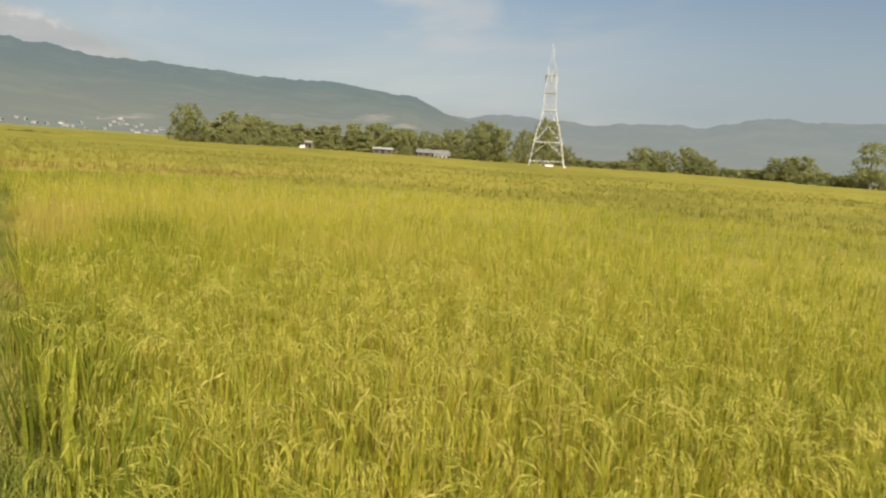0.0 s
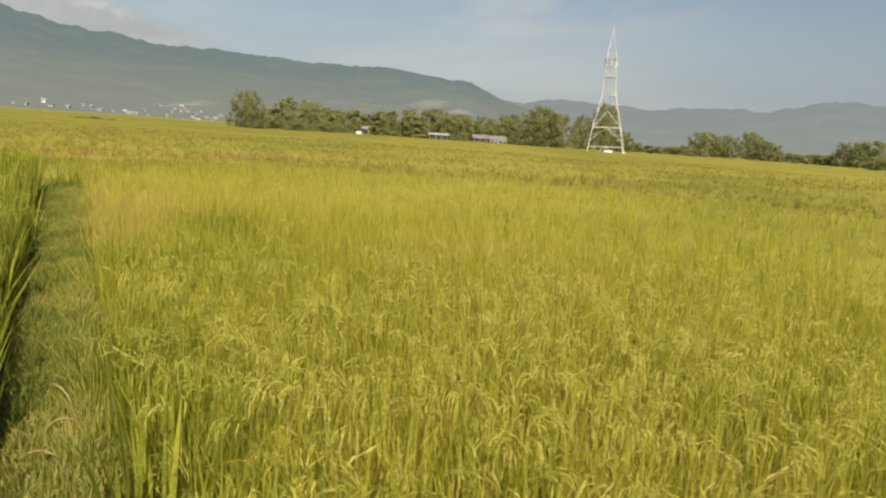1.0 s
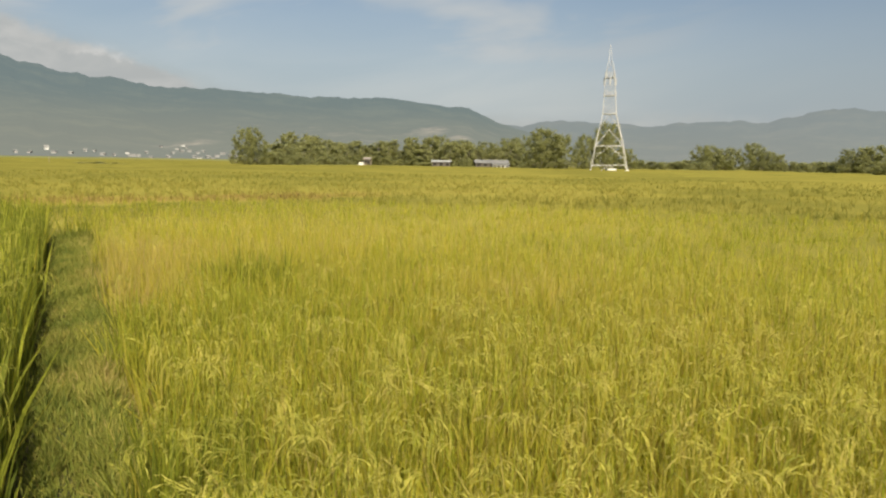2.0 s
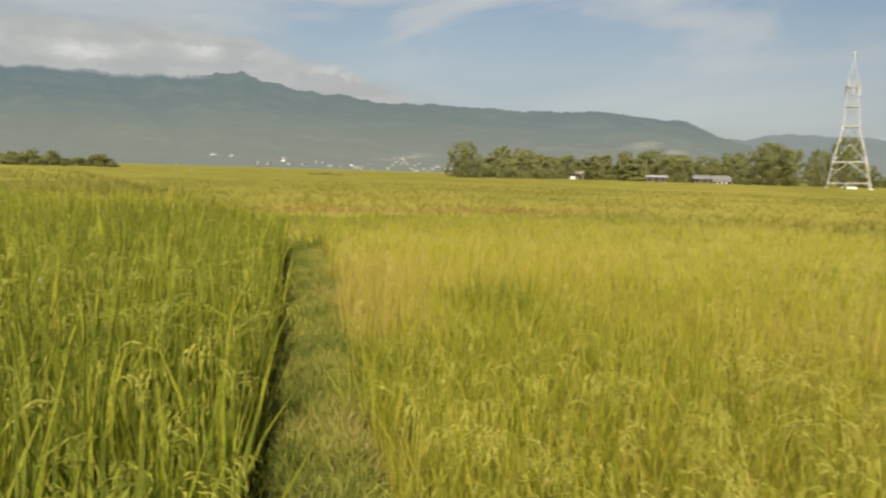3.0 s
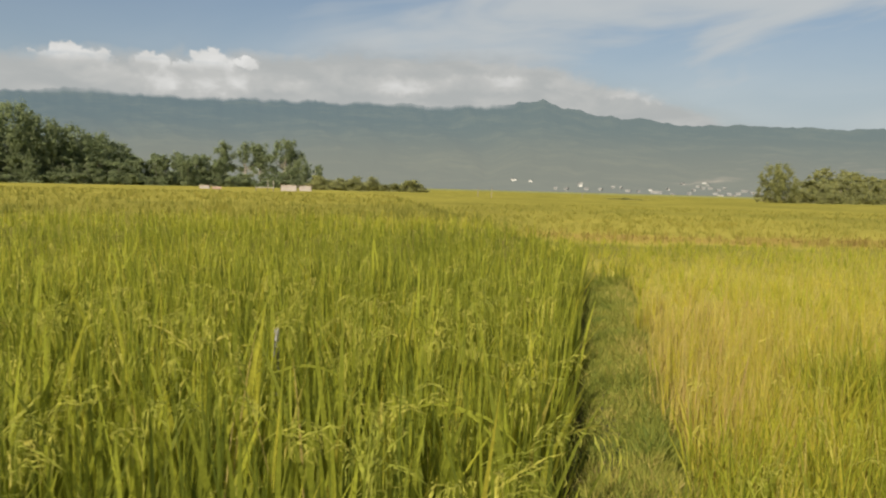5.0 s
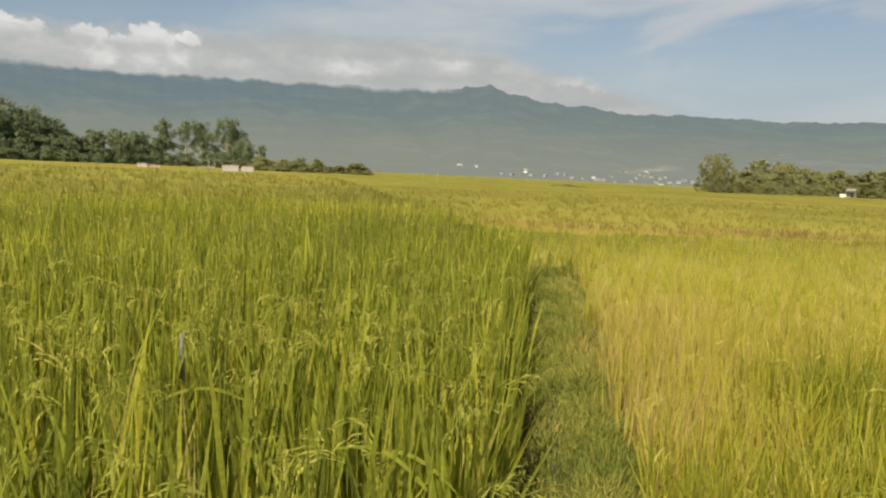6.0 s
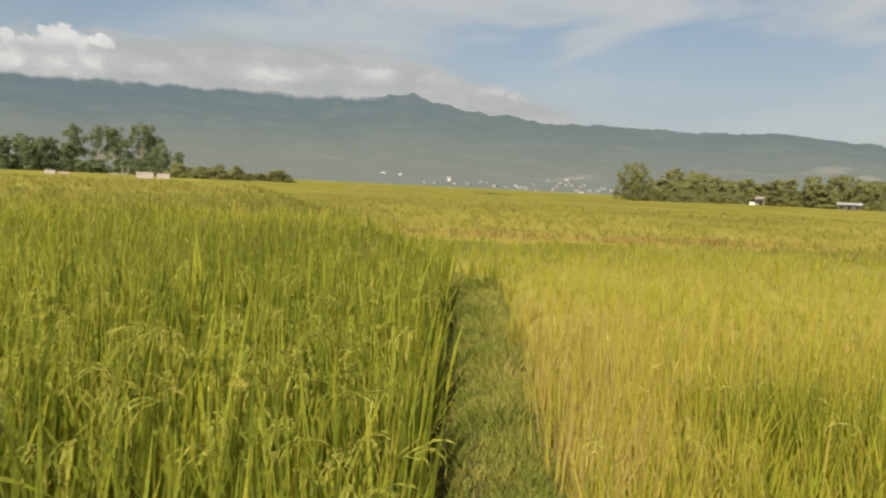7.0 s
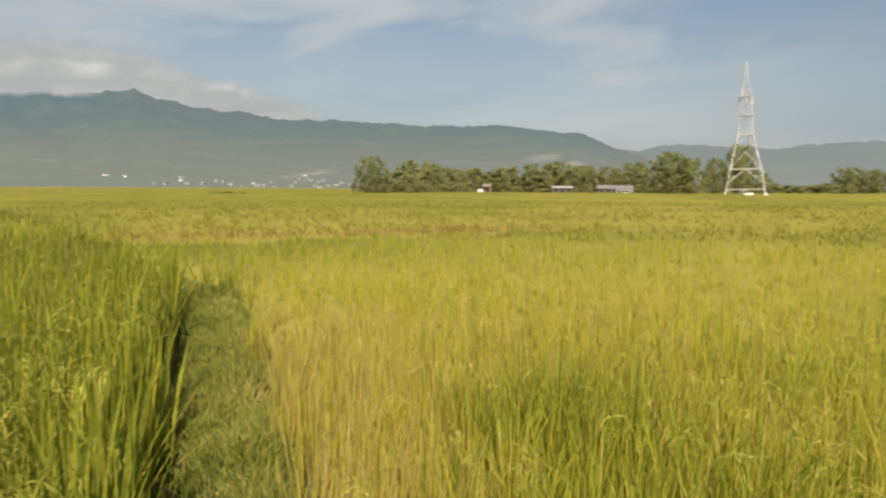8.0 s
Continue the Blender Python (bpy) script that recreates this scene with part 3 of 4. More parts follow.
def panicles(x, y, d, big, top, chance, strands, beads, thick, size=1.0):
    """Ears: a stalk that arches over at its tip and a sheaf of beaded strands that leaves it along the arch and hangs."""
    thin = np.where(across(x, y) > 0, np.interp(along(x, y), (5, 9), (1.0, 0.15)) * np.interp(dryness(x, y), (0.1, 0.7), (1.0, 0.25)), 1.0)
    n = np.repeat(np.arange(len(x)), rng.poisson(chance * thin))
    m = len(n)
    yaw = rng.uniform(0, 2 * math.pi, m)
    off = np.abs(rng.normal(0.02, 0.05, m))
    ox, oy = x[n] + np.cos(yaw) * off, y[n] + np.sin(yaw) * off
    z0 = top - 0.02 + lift(ox, oy) - np.abs(rng.normal(0.0, 0.085, m)) + rng.normal(0.02, 0.03, m)
    k = np.repeat(np.arange(m), strands)
    ts = np.linspace(0, 1, beads)[None]
    q = len(k)
    ya = yaw[k] + rng.normal(0, 0.34, q)
    ln = size * rng.uniform(0.16, 0.28, m)[k] * rng.uniform(0.65, 1.1, q)
    droop = rng.uniform(0.65, 1.35, m)[k] + rng.normal(0, 0.16, q)
    start = rng.uniform(0, 0.5, q)[:, None]
    f = start + ts * (1 - start)
    reach = ln[:, None] * (0.95 * f - 0.38 * f ** 3)
    cx = ox[k][:, None] + np.cos(ya)[:, None] * reach
    cy = oy[k][:, None] + np.sin(ya)[:, None] * reach
    cz = z0[k][:, None] + ln[:, None] * (0.85 * f - droop[:, None] * f ** 2)
    c = np.stack([cx, cy, cz], -1) + rng.normal(0, 0.0035, (q, beads, 3)) * np.minimum(big[n], 2.0)[k][:, None, None]
    swell = np.where(np.arange(beads) % 2 == 1, 1.0, 0.15)[None] * np.interp(ts, (0, 0.3, 0.85, 1), (0.7, 1.0, 0.9, 0.3))
    half = (thick * np.minimum(big[n], 2.5)[k])[:, None] * swell * rng.uniform(0.75, 1.25, (q, 1))
    tw = ya + rng.uniform(0.6, 2.5, q)
    side = np.stack([np.cos(tw), np.sin(tw), rng.normal(0, 0.35, q)], -1)[:, None]
    off = side * half[..., None]
    v = np.stack([c - off, c + off], 2).reshape(-1, 3)
    i = (np.arange(q)[:, None] * beads + np.arange(beads - 1)[None]).ravel()[:, None] * 2
    tri = np.stack([i + (0, 1, 3), i + (0, 3, 2)], 1).reshape(-1, 3)
    ripe = np.clip(ripeness(ox, oy) + rng.normal(0, 0.12, m), 0, 1)
    r = np.repeat(ripe[k], beads * 2)
    base = np.stack([ox, oy, z0 - 0.30], -1)
    sv, st, kk = blades(base, 0.31 + 0 * ox, 0.004 * big[n], yaw, 0.01 + 0 * ox, 0.02 + 0 * ox, None, 3)
    return (v, tri, r), (sv, st, np.repeat(ripe, kk))


def withered(x, y, d, big, top, per):
    """Short dry leaves and stubble low between the stems."""
    v, t, r = leaves_of(x, y, d, big, top, per, 0.008, 0.16, 0.07, 0.2, 3)
    floor = SOIL - 0.01
    v[:, 2] = floor + (v[:, 2] - floor) * 0.72
    return v, t, np.clip(r + 0.28, 0, 1)


def build_right():
    def keep(x, y):
        w, s = across(x, y), along(x, y)
        ragged = 0.07 * np.sin(s * 2.1) + 0.10 * fbm(x, y, 1.7, 35)
        return (w > bund_width(s) + 0.07 + ragged)
    x, y, d, big = hills(0.165, keep, (-40, -6), (55, 80))
    close, near, mid, far = d < 4.2, d < 7, (d >= 7) & (d < 20), d >= 20
    pieces, ears = [], []
    for sel, per, levels, wide in ((near, 15, 4, 0.0104), (mid, 10, 3, 0.0105)):
        a = (x[sel], y[sel], d[sel], big[sel])
        pieces.append(leaves_of(*a, TOP_RIGHT, per, wide, 0.13, 0.06, 0.21, levels, 0.92))
    pieces.append(withered(x[near], y[near], d[near], big[near], TOP_RIGHT, 4))
    for sel, chance, strands, beads, thick in ((close, 1.75, 9, 8, 0.0033), (near & ~close, 1.5, 5, 6, 0.0034), (mid, 1.1, 2, 5, 0.0033)):
        g, s = panicles(x[sel], y[sel], d[sel], big[sel], TOP_RIGHT + 0.05, chance, strands, beads, thick, 1.38)
        ears.append(g)
        pieces.append(s)
    v, t, r = join(pieces)
    tagged(mesh_object("ripe_rice_plants", v, t, M_RICE, {"ripe": r}), "golden yellow ripening rice with thin upright leaves", "rice plants", kind="stuff")
    v, t, r = join(ears)
    tagged(mesh_object("ripe_rice_ears", v, t, M_PANICLE, {"ripe": r}), "drooping pale yellow ears of ripe rice", "rice ears", kind="stuff")
    v, t, r = leaves_of(x[far], y[far], d[far], big[far], TOP_RIGHT, 8, 0.0155, 0.10, 0.09, 0.26, 3)
    tagged(mesh_object("far_ripe_rice", v, t, M_RICE_FAR, {"ripe": r}), "olive and golden rice of the farther paddies", "rice plants", kind="stuff")


def build_left():
    def keep(x, y):
        w = across(x, y)
        return w < -0.12 + 0.05 * np.sin(along(x, y) * 2.7)
    x, y, d, big = hills(0.185, keep, (-75, -4), (6, 60))
    close, near, mid, far = d < 4.2, d < 7, (d >= 7) & (d < 20), d >= 20
    pieces, ears = [], []
    for sel, per, levels, wide in ((near, 11, 5, 0.0210), (mid, 12, 3, 0.0165)):
        a = (x[sel], y[sel], d[sel], big[sel])
        pieces.append(leaves_of(*a, TOP_LEFT, per, wide, 0.15 if levels > 3 else 0.11, 0.035, 0.14, levels, 0.94 if levels > 3 else 0.97))
    pieces.append(withered(x[near], y[near], d[near], big[near], TOP_LEFT, 3))
    for sel, chance, strands, beads, thick in ((close, 0.95, 10, 9, 0.0037), (near & ~close, 0.95, 5, 6, 0.0036), (mid, 0.9, 2, 5, 0.0036)):
        g, s = panicles(x[sel], y[sel], d[sel], big[sel], TOP_LEFT + 0.02, chance, strands, beads, thick, 1.38)
        ears.append(g)
        pieces.append(s)
    v, t, r = join(pieces)
    tagged(mesh_object("green_rice_plants", v, t, M_RICE, {"ripe": r}), "tall green rice with broad upright leaves", "rice plants", kind="stuff")
    v, t, r = join(ears)
    tagged(mesh_object("green_rice_ears", v, t, M_PANICLE, {"ripe": r}), "drooping yellow-green ears of unripe rice", "rice ears", kind="stuff")
    v, t, r = leaves_of(x[far], y[far], d[far], big[far], TOP_LEFT, 10, 0.021, 0.09, 0.05, 0.17, 3)
    tagged(mesh_object("far_green_rice", v, t, M_RICE_FAR, {"ripe": r}), "green rice of the farther paddies", "rice plants", kind="stuff")


def build_bund_grass():
    s = rng.uniform(-3, 24, 135000)
    s = s[rng.random(len(s)) < np.interp(s, (-3, 3, 6, 14, 24), (0.4, 0.6, 1.0, 0.7, 0.35))]
    wide = bund_width(s)
    f = np.where(rng.random(len(s)) < 0.06, rng.uniform(-0.15, 0.1, len(s)), rng.uniform(0.06, 1.25, len(s)))
    w = np.where(f > 0, f * wide, f)
    first = s < S_BEND
    x = np.where(first, A1[0] + U1[0] * s + N1[0] * w, A2[0] + U2[0] * (s - S_BEND) + N2[0] * w)
    y = np.where(first, A1[1] + U1[1] * s + N1[1] * w, A2[1] + U2[1] * (s - S_BEND) + N2[1] * w)
    z = np.interp(f, (-0.15, 0.0, 0.15, 0.85, 1.0, 1.25), (-0.28, -0.16, -0.03, 0.0, -0.04, -0.2))
    tuft = np.clip(0.55 + fbm(x, y, 2.5, 31), 0.35, 1.1)
    edge = np.interp(f, (-0.15, 0.1, 0.5, 0.75, 1.25), (0.8, 0.8, 0.75, 1.0, 1.2))
    h = (0.06 + 0.12 * tuft) * edge * rng.uniform(0.5, 1.3, len(s))
    n = len(s)
    v, t, k = blades(np.stack([x, y, z], -1), h, rng.uniform(0.004, 0.010, n) * np.interp(s, (0, 8, 24), (1, 1.1, 2.0)), rng.uniform(0, 6.283, n),
                     np.abs(rng.normal(0.12, 0.22, n)), np.abs(rng.normal(0.2, 0.35, n)), rng.uniform(0, 3.14, n), 3)
    r = np.clip(0.39 + 0.45 * fbm(x, y, 1.6, 33) + np.interp(f, (0, 0.5, 1.2), (-0.12, 0.0, 0.12)) + rng.normal(0, 0.1, n), 0, 1)
    tagged(mesh_object("bund_grass", v, t, M_GRASS, {"ripe": np.repeat(r, k)}), "short green and straw-coloured grass on the bund", "grass", kind="stuff")


build_right()
build_left()
build_bund_grass()


# ---------------------------------------------------------------- hills
SLOPES = {}


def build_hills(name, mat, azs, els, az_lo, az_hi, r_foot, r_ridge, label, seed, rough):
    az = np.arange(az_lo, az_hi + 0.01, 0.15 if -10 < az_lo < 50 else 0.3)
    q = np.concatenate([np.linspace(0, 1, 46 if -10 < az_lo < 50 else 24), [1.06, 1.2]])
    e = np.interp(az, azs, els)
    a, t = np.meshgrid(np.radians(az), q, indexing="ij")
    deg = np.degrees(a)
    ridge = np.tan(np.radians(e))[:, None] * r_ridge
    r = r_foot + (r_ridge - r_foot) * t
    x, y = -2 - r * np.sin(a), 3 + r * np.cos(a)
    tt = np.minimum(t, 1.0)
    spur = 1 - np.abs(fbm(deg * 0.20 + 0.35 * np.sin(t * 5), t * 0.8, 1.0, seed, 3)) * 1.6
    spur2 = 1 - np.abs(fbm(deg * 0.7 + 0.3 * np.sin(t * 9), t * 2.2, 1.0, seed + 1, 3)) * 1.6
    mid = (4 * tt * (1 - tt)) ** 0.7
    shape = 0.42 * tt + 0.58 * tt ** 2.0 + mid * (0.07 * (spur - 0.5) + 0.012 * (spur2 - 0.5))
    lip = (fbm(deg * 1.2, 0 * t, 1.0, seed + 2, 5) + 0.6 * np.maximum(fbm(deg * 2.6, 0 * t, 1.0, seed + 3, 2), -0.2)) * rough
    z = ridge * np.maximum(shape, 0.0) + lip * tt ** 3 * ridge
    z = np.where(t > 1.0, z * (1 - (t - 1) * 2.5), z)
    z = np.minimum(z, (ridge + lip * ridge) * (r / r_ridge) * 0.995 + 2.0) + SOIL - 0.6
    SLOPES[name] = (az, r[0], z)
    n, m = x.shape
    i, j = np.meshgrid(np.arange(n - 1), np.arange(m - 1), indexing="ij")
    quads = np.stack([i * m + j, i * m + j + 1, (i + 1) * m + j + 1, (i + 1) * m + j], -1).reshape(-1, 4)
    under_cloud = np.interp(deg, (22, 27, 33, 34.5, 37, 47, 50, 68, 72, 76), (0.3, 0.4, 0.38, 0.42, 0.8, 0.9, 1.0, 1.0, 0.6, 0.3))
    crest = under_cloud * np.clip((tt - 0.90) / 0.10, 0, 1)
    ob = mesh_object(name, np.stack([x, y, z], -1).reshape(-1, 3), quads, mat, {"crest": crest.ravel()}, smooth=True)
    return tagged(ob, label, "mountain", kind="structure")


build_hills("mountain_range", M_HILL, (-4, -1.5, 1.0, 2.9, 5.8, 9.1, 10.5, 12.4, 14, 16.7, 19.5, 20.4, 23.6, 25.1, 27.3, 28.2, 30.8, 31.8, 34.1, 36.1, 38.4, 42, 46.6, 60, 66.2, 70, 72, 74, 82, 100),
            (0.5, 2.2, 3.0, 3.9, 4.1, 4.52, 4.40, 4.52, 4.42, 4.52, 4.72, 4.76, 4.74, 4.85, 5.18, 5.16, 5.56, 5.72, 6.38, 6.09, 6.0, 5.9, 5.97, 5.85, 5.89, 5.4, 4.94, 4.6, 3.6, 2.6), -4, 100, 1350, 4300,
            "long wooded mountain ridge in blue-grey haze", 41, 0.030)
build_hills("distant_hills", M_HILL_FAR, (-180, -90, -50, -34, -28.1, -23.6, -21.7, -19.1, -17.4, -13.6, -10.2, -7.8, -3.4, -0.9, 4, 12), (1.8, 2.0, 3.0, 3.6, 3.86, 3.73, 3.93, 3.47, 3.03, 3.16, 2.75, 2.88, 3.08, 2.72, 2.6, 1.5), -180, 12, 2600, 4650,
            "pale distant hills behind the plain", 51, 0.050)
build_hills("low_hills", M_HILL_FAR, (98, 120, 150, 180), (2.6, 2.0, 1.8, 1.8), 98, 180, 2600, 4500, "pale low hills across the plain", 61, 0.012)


# ---------------------------------------------------------------- trees
def tree_parts(kind, seed):
    """Trunk with limbs and a crown of many small leaves for a tree one unit high and one unit wide."""
    r = np.random.default_rng(seed)
    bm = bmesh.new()
    lobes, stems = [], []
    if kind == "A":      # broad, rounded
        bar(bm, (0, 0, -0.02), (0.01, 0, 0.42), 0.045, 0.025, 6)
        for k in range(64):
            a = k * 2.4 + r.uniform(-0.4, 0.4)
            hh = 0.08 + 0.80 * (k + 0.5) / 64
            rad = r.uniform(0.24, 0.47) * math.sqrt(max(1.0 - (max(hh - 0.35, 0) / 0.58) ** 2, 0.05))
            lobes.append(((math.cos(a) * rad, math.sin(a) * rad, hh), r.uniform(0.06, 0.12)))
        lobes += [((r.uniform(-0.1, 0.1), r.uniform(-0.1, 0.1), 0.88), 0.10), ((0.05, 0, 0.6), 0.26), ((0, 0.05, 0.36), 0.32), ((0, 0, 0.14), 0.30)]
    elif kind == "B":    # bamboo and banana thicket, foliage to the ground
        for k in range(5):
            a = k * 1.26 + r.uniform(-0.3, 0.3)
            stems.append(((0.1 * math.cos(a), 0.1 * math.sin(a), -0.02), (0.26 * math.cos(a), 0.26 * math.sin(a), 0.7), 0.014, 0.006))
        for k in range(48):
            a = r.uniform(0, 6.28)
            hh = (k + 0.5) / 48 * 0.88 + 0.03
            rad = r.uniform(0.15, 0.56) * (1.05 - 0.62 * hh)
            lobes.append(((math.cos(a) * rad, math.sin(a) * rad, hh), r.uniform(0.06, 0.13)))
        lobes += [((0, 0, 0.15), 0.36), ((0, 0, 0.40), 0.30)]
    elif kind == "T":    # tall, open, feathery, pale trunk showing low down
        bar(bm, (0, 0, -0.02), (0.02, 0.01, 0.5), 0.032, 0.022, 6)
        bar(bm, (0.02, 0.01, 0.5), (0.0, 0.02, 0.92), 0.018, 0.006, 6)
        for k in range(26):
            a, hh = r.uniform(0, 6.28), 0.32 + 0.60 * (k + 0.5) / 26
            rad = r.uniform(0.05, 0.60) * (1.25 - hh)
            lobes.append(((math.cos(a) * rad, math.sin(a) * rad, hh), r.uniform(0.07, 0.12)))
        lobes += [((0, 0, 0.62), 0.16), ((0, 0, 0.80), 0.11)]
    elif kind == "P":    # layered, flat-topped
        bar(bm, (0, 0, -0.02), (-0.05, 0, 0.5), 0.045, 0.03, 6)
        bar(bm, (-0.05, 0, 0.5), (0.05, 0, 0.9), 0.026, 0.010, 6)
        for hh, rr in ((0.14, 0.40), (0.30, 0.42), (0.36, 0.25), (0.60, 0.40), (0.64, 0.2), (0.82, 0.32), (0.92, 0.2)):
            for k in range(6):
                a = r.uniform(0, 6.28)
                lobes.append(((math.cos(a) * rr, math.sin(a) * rr * 0.8, hh + r.uniform(-0.03, 0.03)), 0.11 if hh > 0.5 else 0.18))
    else:                # shrub
        for k in range(3):
            a = k * 2.1 + r.uniform(-0.3, 0.3)
            stems.append(((0, 0, -0.05), (0.2 * math.cos(a), 0.2 * math.sin(a), 0.5), 0.02, 0.008))
        for k in range(14):
            a, hh = r.uniform(0, 6.28), r.uniform(0.05, 0.78)
            rad = r.uniform(0, 0.52) * (1.05 - 0.7 * hh)
            lobes.append(((math.cos(a) * rad, math.sin(a) * rad, hh), r.uniform(0.14, 0.22)))
        lobes.append(((0, 0, 0.2), 0.38))
    for c, rad in lobes[:12]:
        if kind not in ("B", "S"):
            bar(bm, (0.01, 0, min(0.42, c[2] * 0.7)), c, 0.012, 0.004, 5)
    trunks = []
    for a, b, w0, w1 in stems:
        sb = bmesh.new()
        bar(sb, a, b, w0, w1, 5)
        trunks.append(("stem", sb))
    if stems:
        bm.free()
    else:
        trunks.append(("trunk", bm))
    # break every lobe up into smaller tufts of its own
    tufts = []
    for (cx, cy, cz), rad in lobes:
        for k in range({"A": 5, "B": 5, "T": 4, "P": 3, "S": 4}[kind]):
            d = r.normal(0, 1, 3)
            d /= np.linalg.norm(d)
            d[2] = d[2] * 0.7 + 0.15
            rr = rad * r.uniform(0.6, 1.05)
            tufts.append(((cx + d[0] * rr, cy + d[1] * rr, max(cz + d[2] * rr, 0.03)), rad * r.uniform(0.28, 0.5)))
    total = {"A": 5600, "B": 3000, "T": 2500, "P": 4200, "S": 900}[kind]
    size = {"A": 0.019, "B": 0.030, "T": 0.019, "P": 0.020, "S": 0.048}[kind]

    def leaves(spots, total, size, lo, hi):
        weight = np.array([rad ** 2 for _, rad in spots])
        pick = r.choice(len(spots), total, p=weight / weight.sum())
        c = np.array([p for p, _ in spots])[pick]
        rad = np.array([p for _, p in spots])[pick]
        d = r.normal(0, 1, (total, 3))
        d /= np.linalg.norm(d, axis=1, keepdims=True)
        pos = c + d * (rad * r.uniform(lo, hi, total) ** 0.7)[:, None]
        pos[:, 2] = np.maximum(pos[:, 2], 0.01)
        outward = pos - (0, 0, 0.4)
        nrm = 0.7 * d + 0.8 * outward / (np.linalg.norm(outward, axis=1, keepdims=True) + 0.05) + r.normal(0, 0.38, (total, 3)) + (0, 0, 0.25)
        nrm /= np.linalg.norm(nrm, axis=1, keepdims=True)
        u = np.cross(nrm, r.normal(0, 1, (total, 3)))
        u /= np.linalg.norm(u, axis=1, keepdims=True)
        w = np.cross(nrm, u)
        s = (size * r.uniform(0.6, 1.4, total))[:, None]
        return np.stack([pos - u * s, pos + w * s * 0.55 + nrm * s * 0.2, pos + u * s * 1.1, pos - w * s * 0.55], 1).reshape(-1, 3)

    # an inner fill of larger sprays keeps the crown closed; small leaves make its outline
    inner = int(total * (0.16 if kind == "T" else 0.30))
    v = np.concatenate([leaves([(c, rad * 0.8) for c, rad in lobes], inner, size * 1.6, 0.0, 0.85), leaves(lobes + tufts, total - inner, size, 0.1, 1.2)])
    q = np.arange(total)[:, None] * 4
    tri = np.concatenate([q + (0, 1, 2), q + (0, 2, 3)], 1).reshape(-1, 3)
    return trunks, v, tri


TREE_TEXT = {"A": ("tree", "broad dark green tree with a dense rounded crown"), "B": ("bamboo_thicket", "thicket of green bamboo and banana at the field edge"),
             "T": ("slender_tree", "tall slender tree with an open crown and pale trunk"), "P": ("layered_tree", "dark tree with a flat layered crown"),
             "S": ("shrub", "low dark green shrub at the field edge")}
TREE_CAT = {"A": "tree", "B": "bamboo", "T": "tree", "P": "tree", "S": "shrub"}
TREE_GROUP = {"A": "trees along the field edge", "B": "thickets along the field edge", "T": "slender trees by the huts", "P": "", "S": "shrubs along the field edge"}
MODELS = {}


def tree(kind, x, y, height, width, variant, turn):
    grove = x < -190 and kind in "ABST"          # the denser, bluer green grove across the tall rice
    key = (kind, variant % (1 if kind == "P" else 4), grove)
    scale = Matrix.Diagonal((width, width, height, 1))
    m = pose(x, y, SOIL, 0, 0, turn) @ scale
    if key not in MODELS:
        trunks, v, tri = tree_parts(kind, 200 + ord(kind) + 31 * key[1])
        root = new(TREE_TEXT[kind][0])
        for word, b in trunks:
            part(word, b, M_BARK, root)
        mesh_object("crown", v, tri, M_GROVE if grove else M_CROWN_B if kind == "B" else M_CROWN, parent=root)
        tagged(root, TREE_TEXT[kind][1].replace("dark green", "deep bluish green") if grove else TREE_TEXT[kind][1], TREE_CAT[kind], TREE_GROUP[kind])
        root.matrix_world = m
        MODELS[key] = root
    else:
        src = MODELS[key]
        back = Matrix.Diagonal((1 / src.scale[0], 1 / src.scale[1], 1 / src.scale[2], 1))
        copy_thing(src, m @ back)


def tree_row(kind, x0, y0, x1, y1, n, height, width, vary=0.15):
    for i in range(n):
        f = (i + 0.5) / n
        tree(kind, x0 + (x1 - x0) * f + random.uniform(-1, 1), y0 + (y1 - y0) * f + random.uniform(-3, 3), height * random.uniform(1 - vary, 1 + vary * 0.6),
             width * random.uniform(0.9, 1.3), i + int(abs(x0)), random.uniform(0, 360))


tree("A", -62.9, 187.4, 10.0, 9.8, 0, 40)
tree_row("B", -63.0, 195, -60.5, 212, 5, 4.6, 6.4, 0.25)
tree_row("B", -61.5, 209, -54.5, 262, 10, 6.8, 9.0, 0.35)
tree_row("B", -66, 225, -57, 275, 6, 9.4, 8.0, 0.2)
tree_row("B", -53, 263, -31, 266, 7, 10.4, 9.6, 0.3)
tree_row("B", -33, 264, 4, 270, 10, 9.2, 10.0, 0.35)
tree_row("A", -30, 277, 4, 282, 4, 11.0, 12.0)
tree("A", 8.6, 242.0, 13.4, 16.5, 1, 10)
tree("A", 14.6, 246.0, 11.6, 13.0, 2, 80)
tree("A", 23.5, 263.1, 12.3, 9.0, 2, 200)
tree("A", 30.4, 262.4, 17.0, 11.0, 0, 120)
tree("A", 37.0, 268.0, 8.0, 9.0, 1, 300)
tree_row("S", 38, 300, 72, 300, 11, 4.6, 7.5)
tree("A", 76.5, 322.4, 11.0, 15.0, 0, 15)
tree("A", 84.5, 324.0, 10.2, 14.0, 1, 95)
tree("A", 94.5, 323.5, 12.2, 13.0, 2, 250)
tree("A", 99.5, 322.0, 9.0, 12.0, 3, 10)
tree_row("S", 99, 316, 124, 306, 9, 5.2, 8.0)
tree("B", 102.3, 313.7, 7.2, 5.3, 0, 20)
tree_row("S", 103, 292, 112, 285, 4, 4.8, 8.0)
tree("A", 114.0, 276.0, 9.6, 15.0, 1, 70)
tree("A", 119.5, 274.0, 10.4, 15.0, 2, 10)
tree_row("S", 119, 266, 129, 258, 4, 5.0, 8.0)
tree("P", 106.9, 203.6, 12.4, 12.6, 0, 30)
tree("A", 119.9, 202.1, 11.5, 13.3, 0, 130)
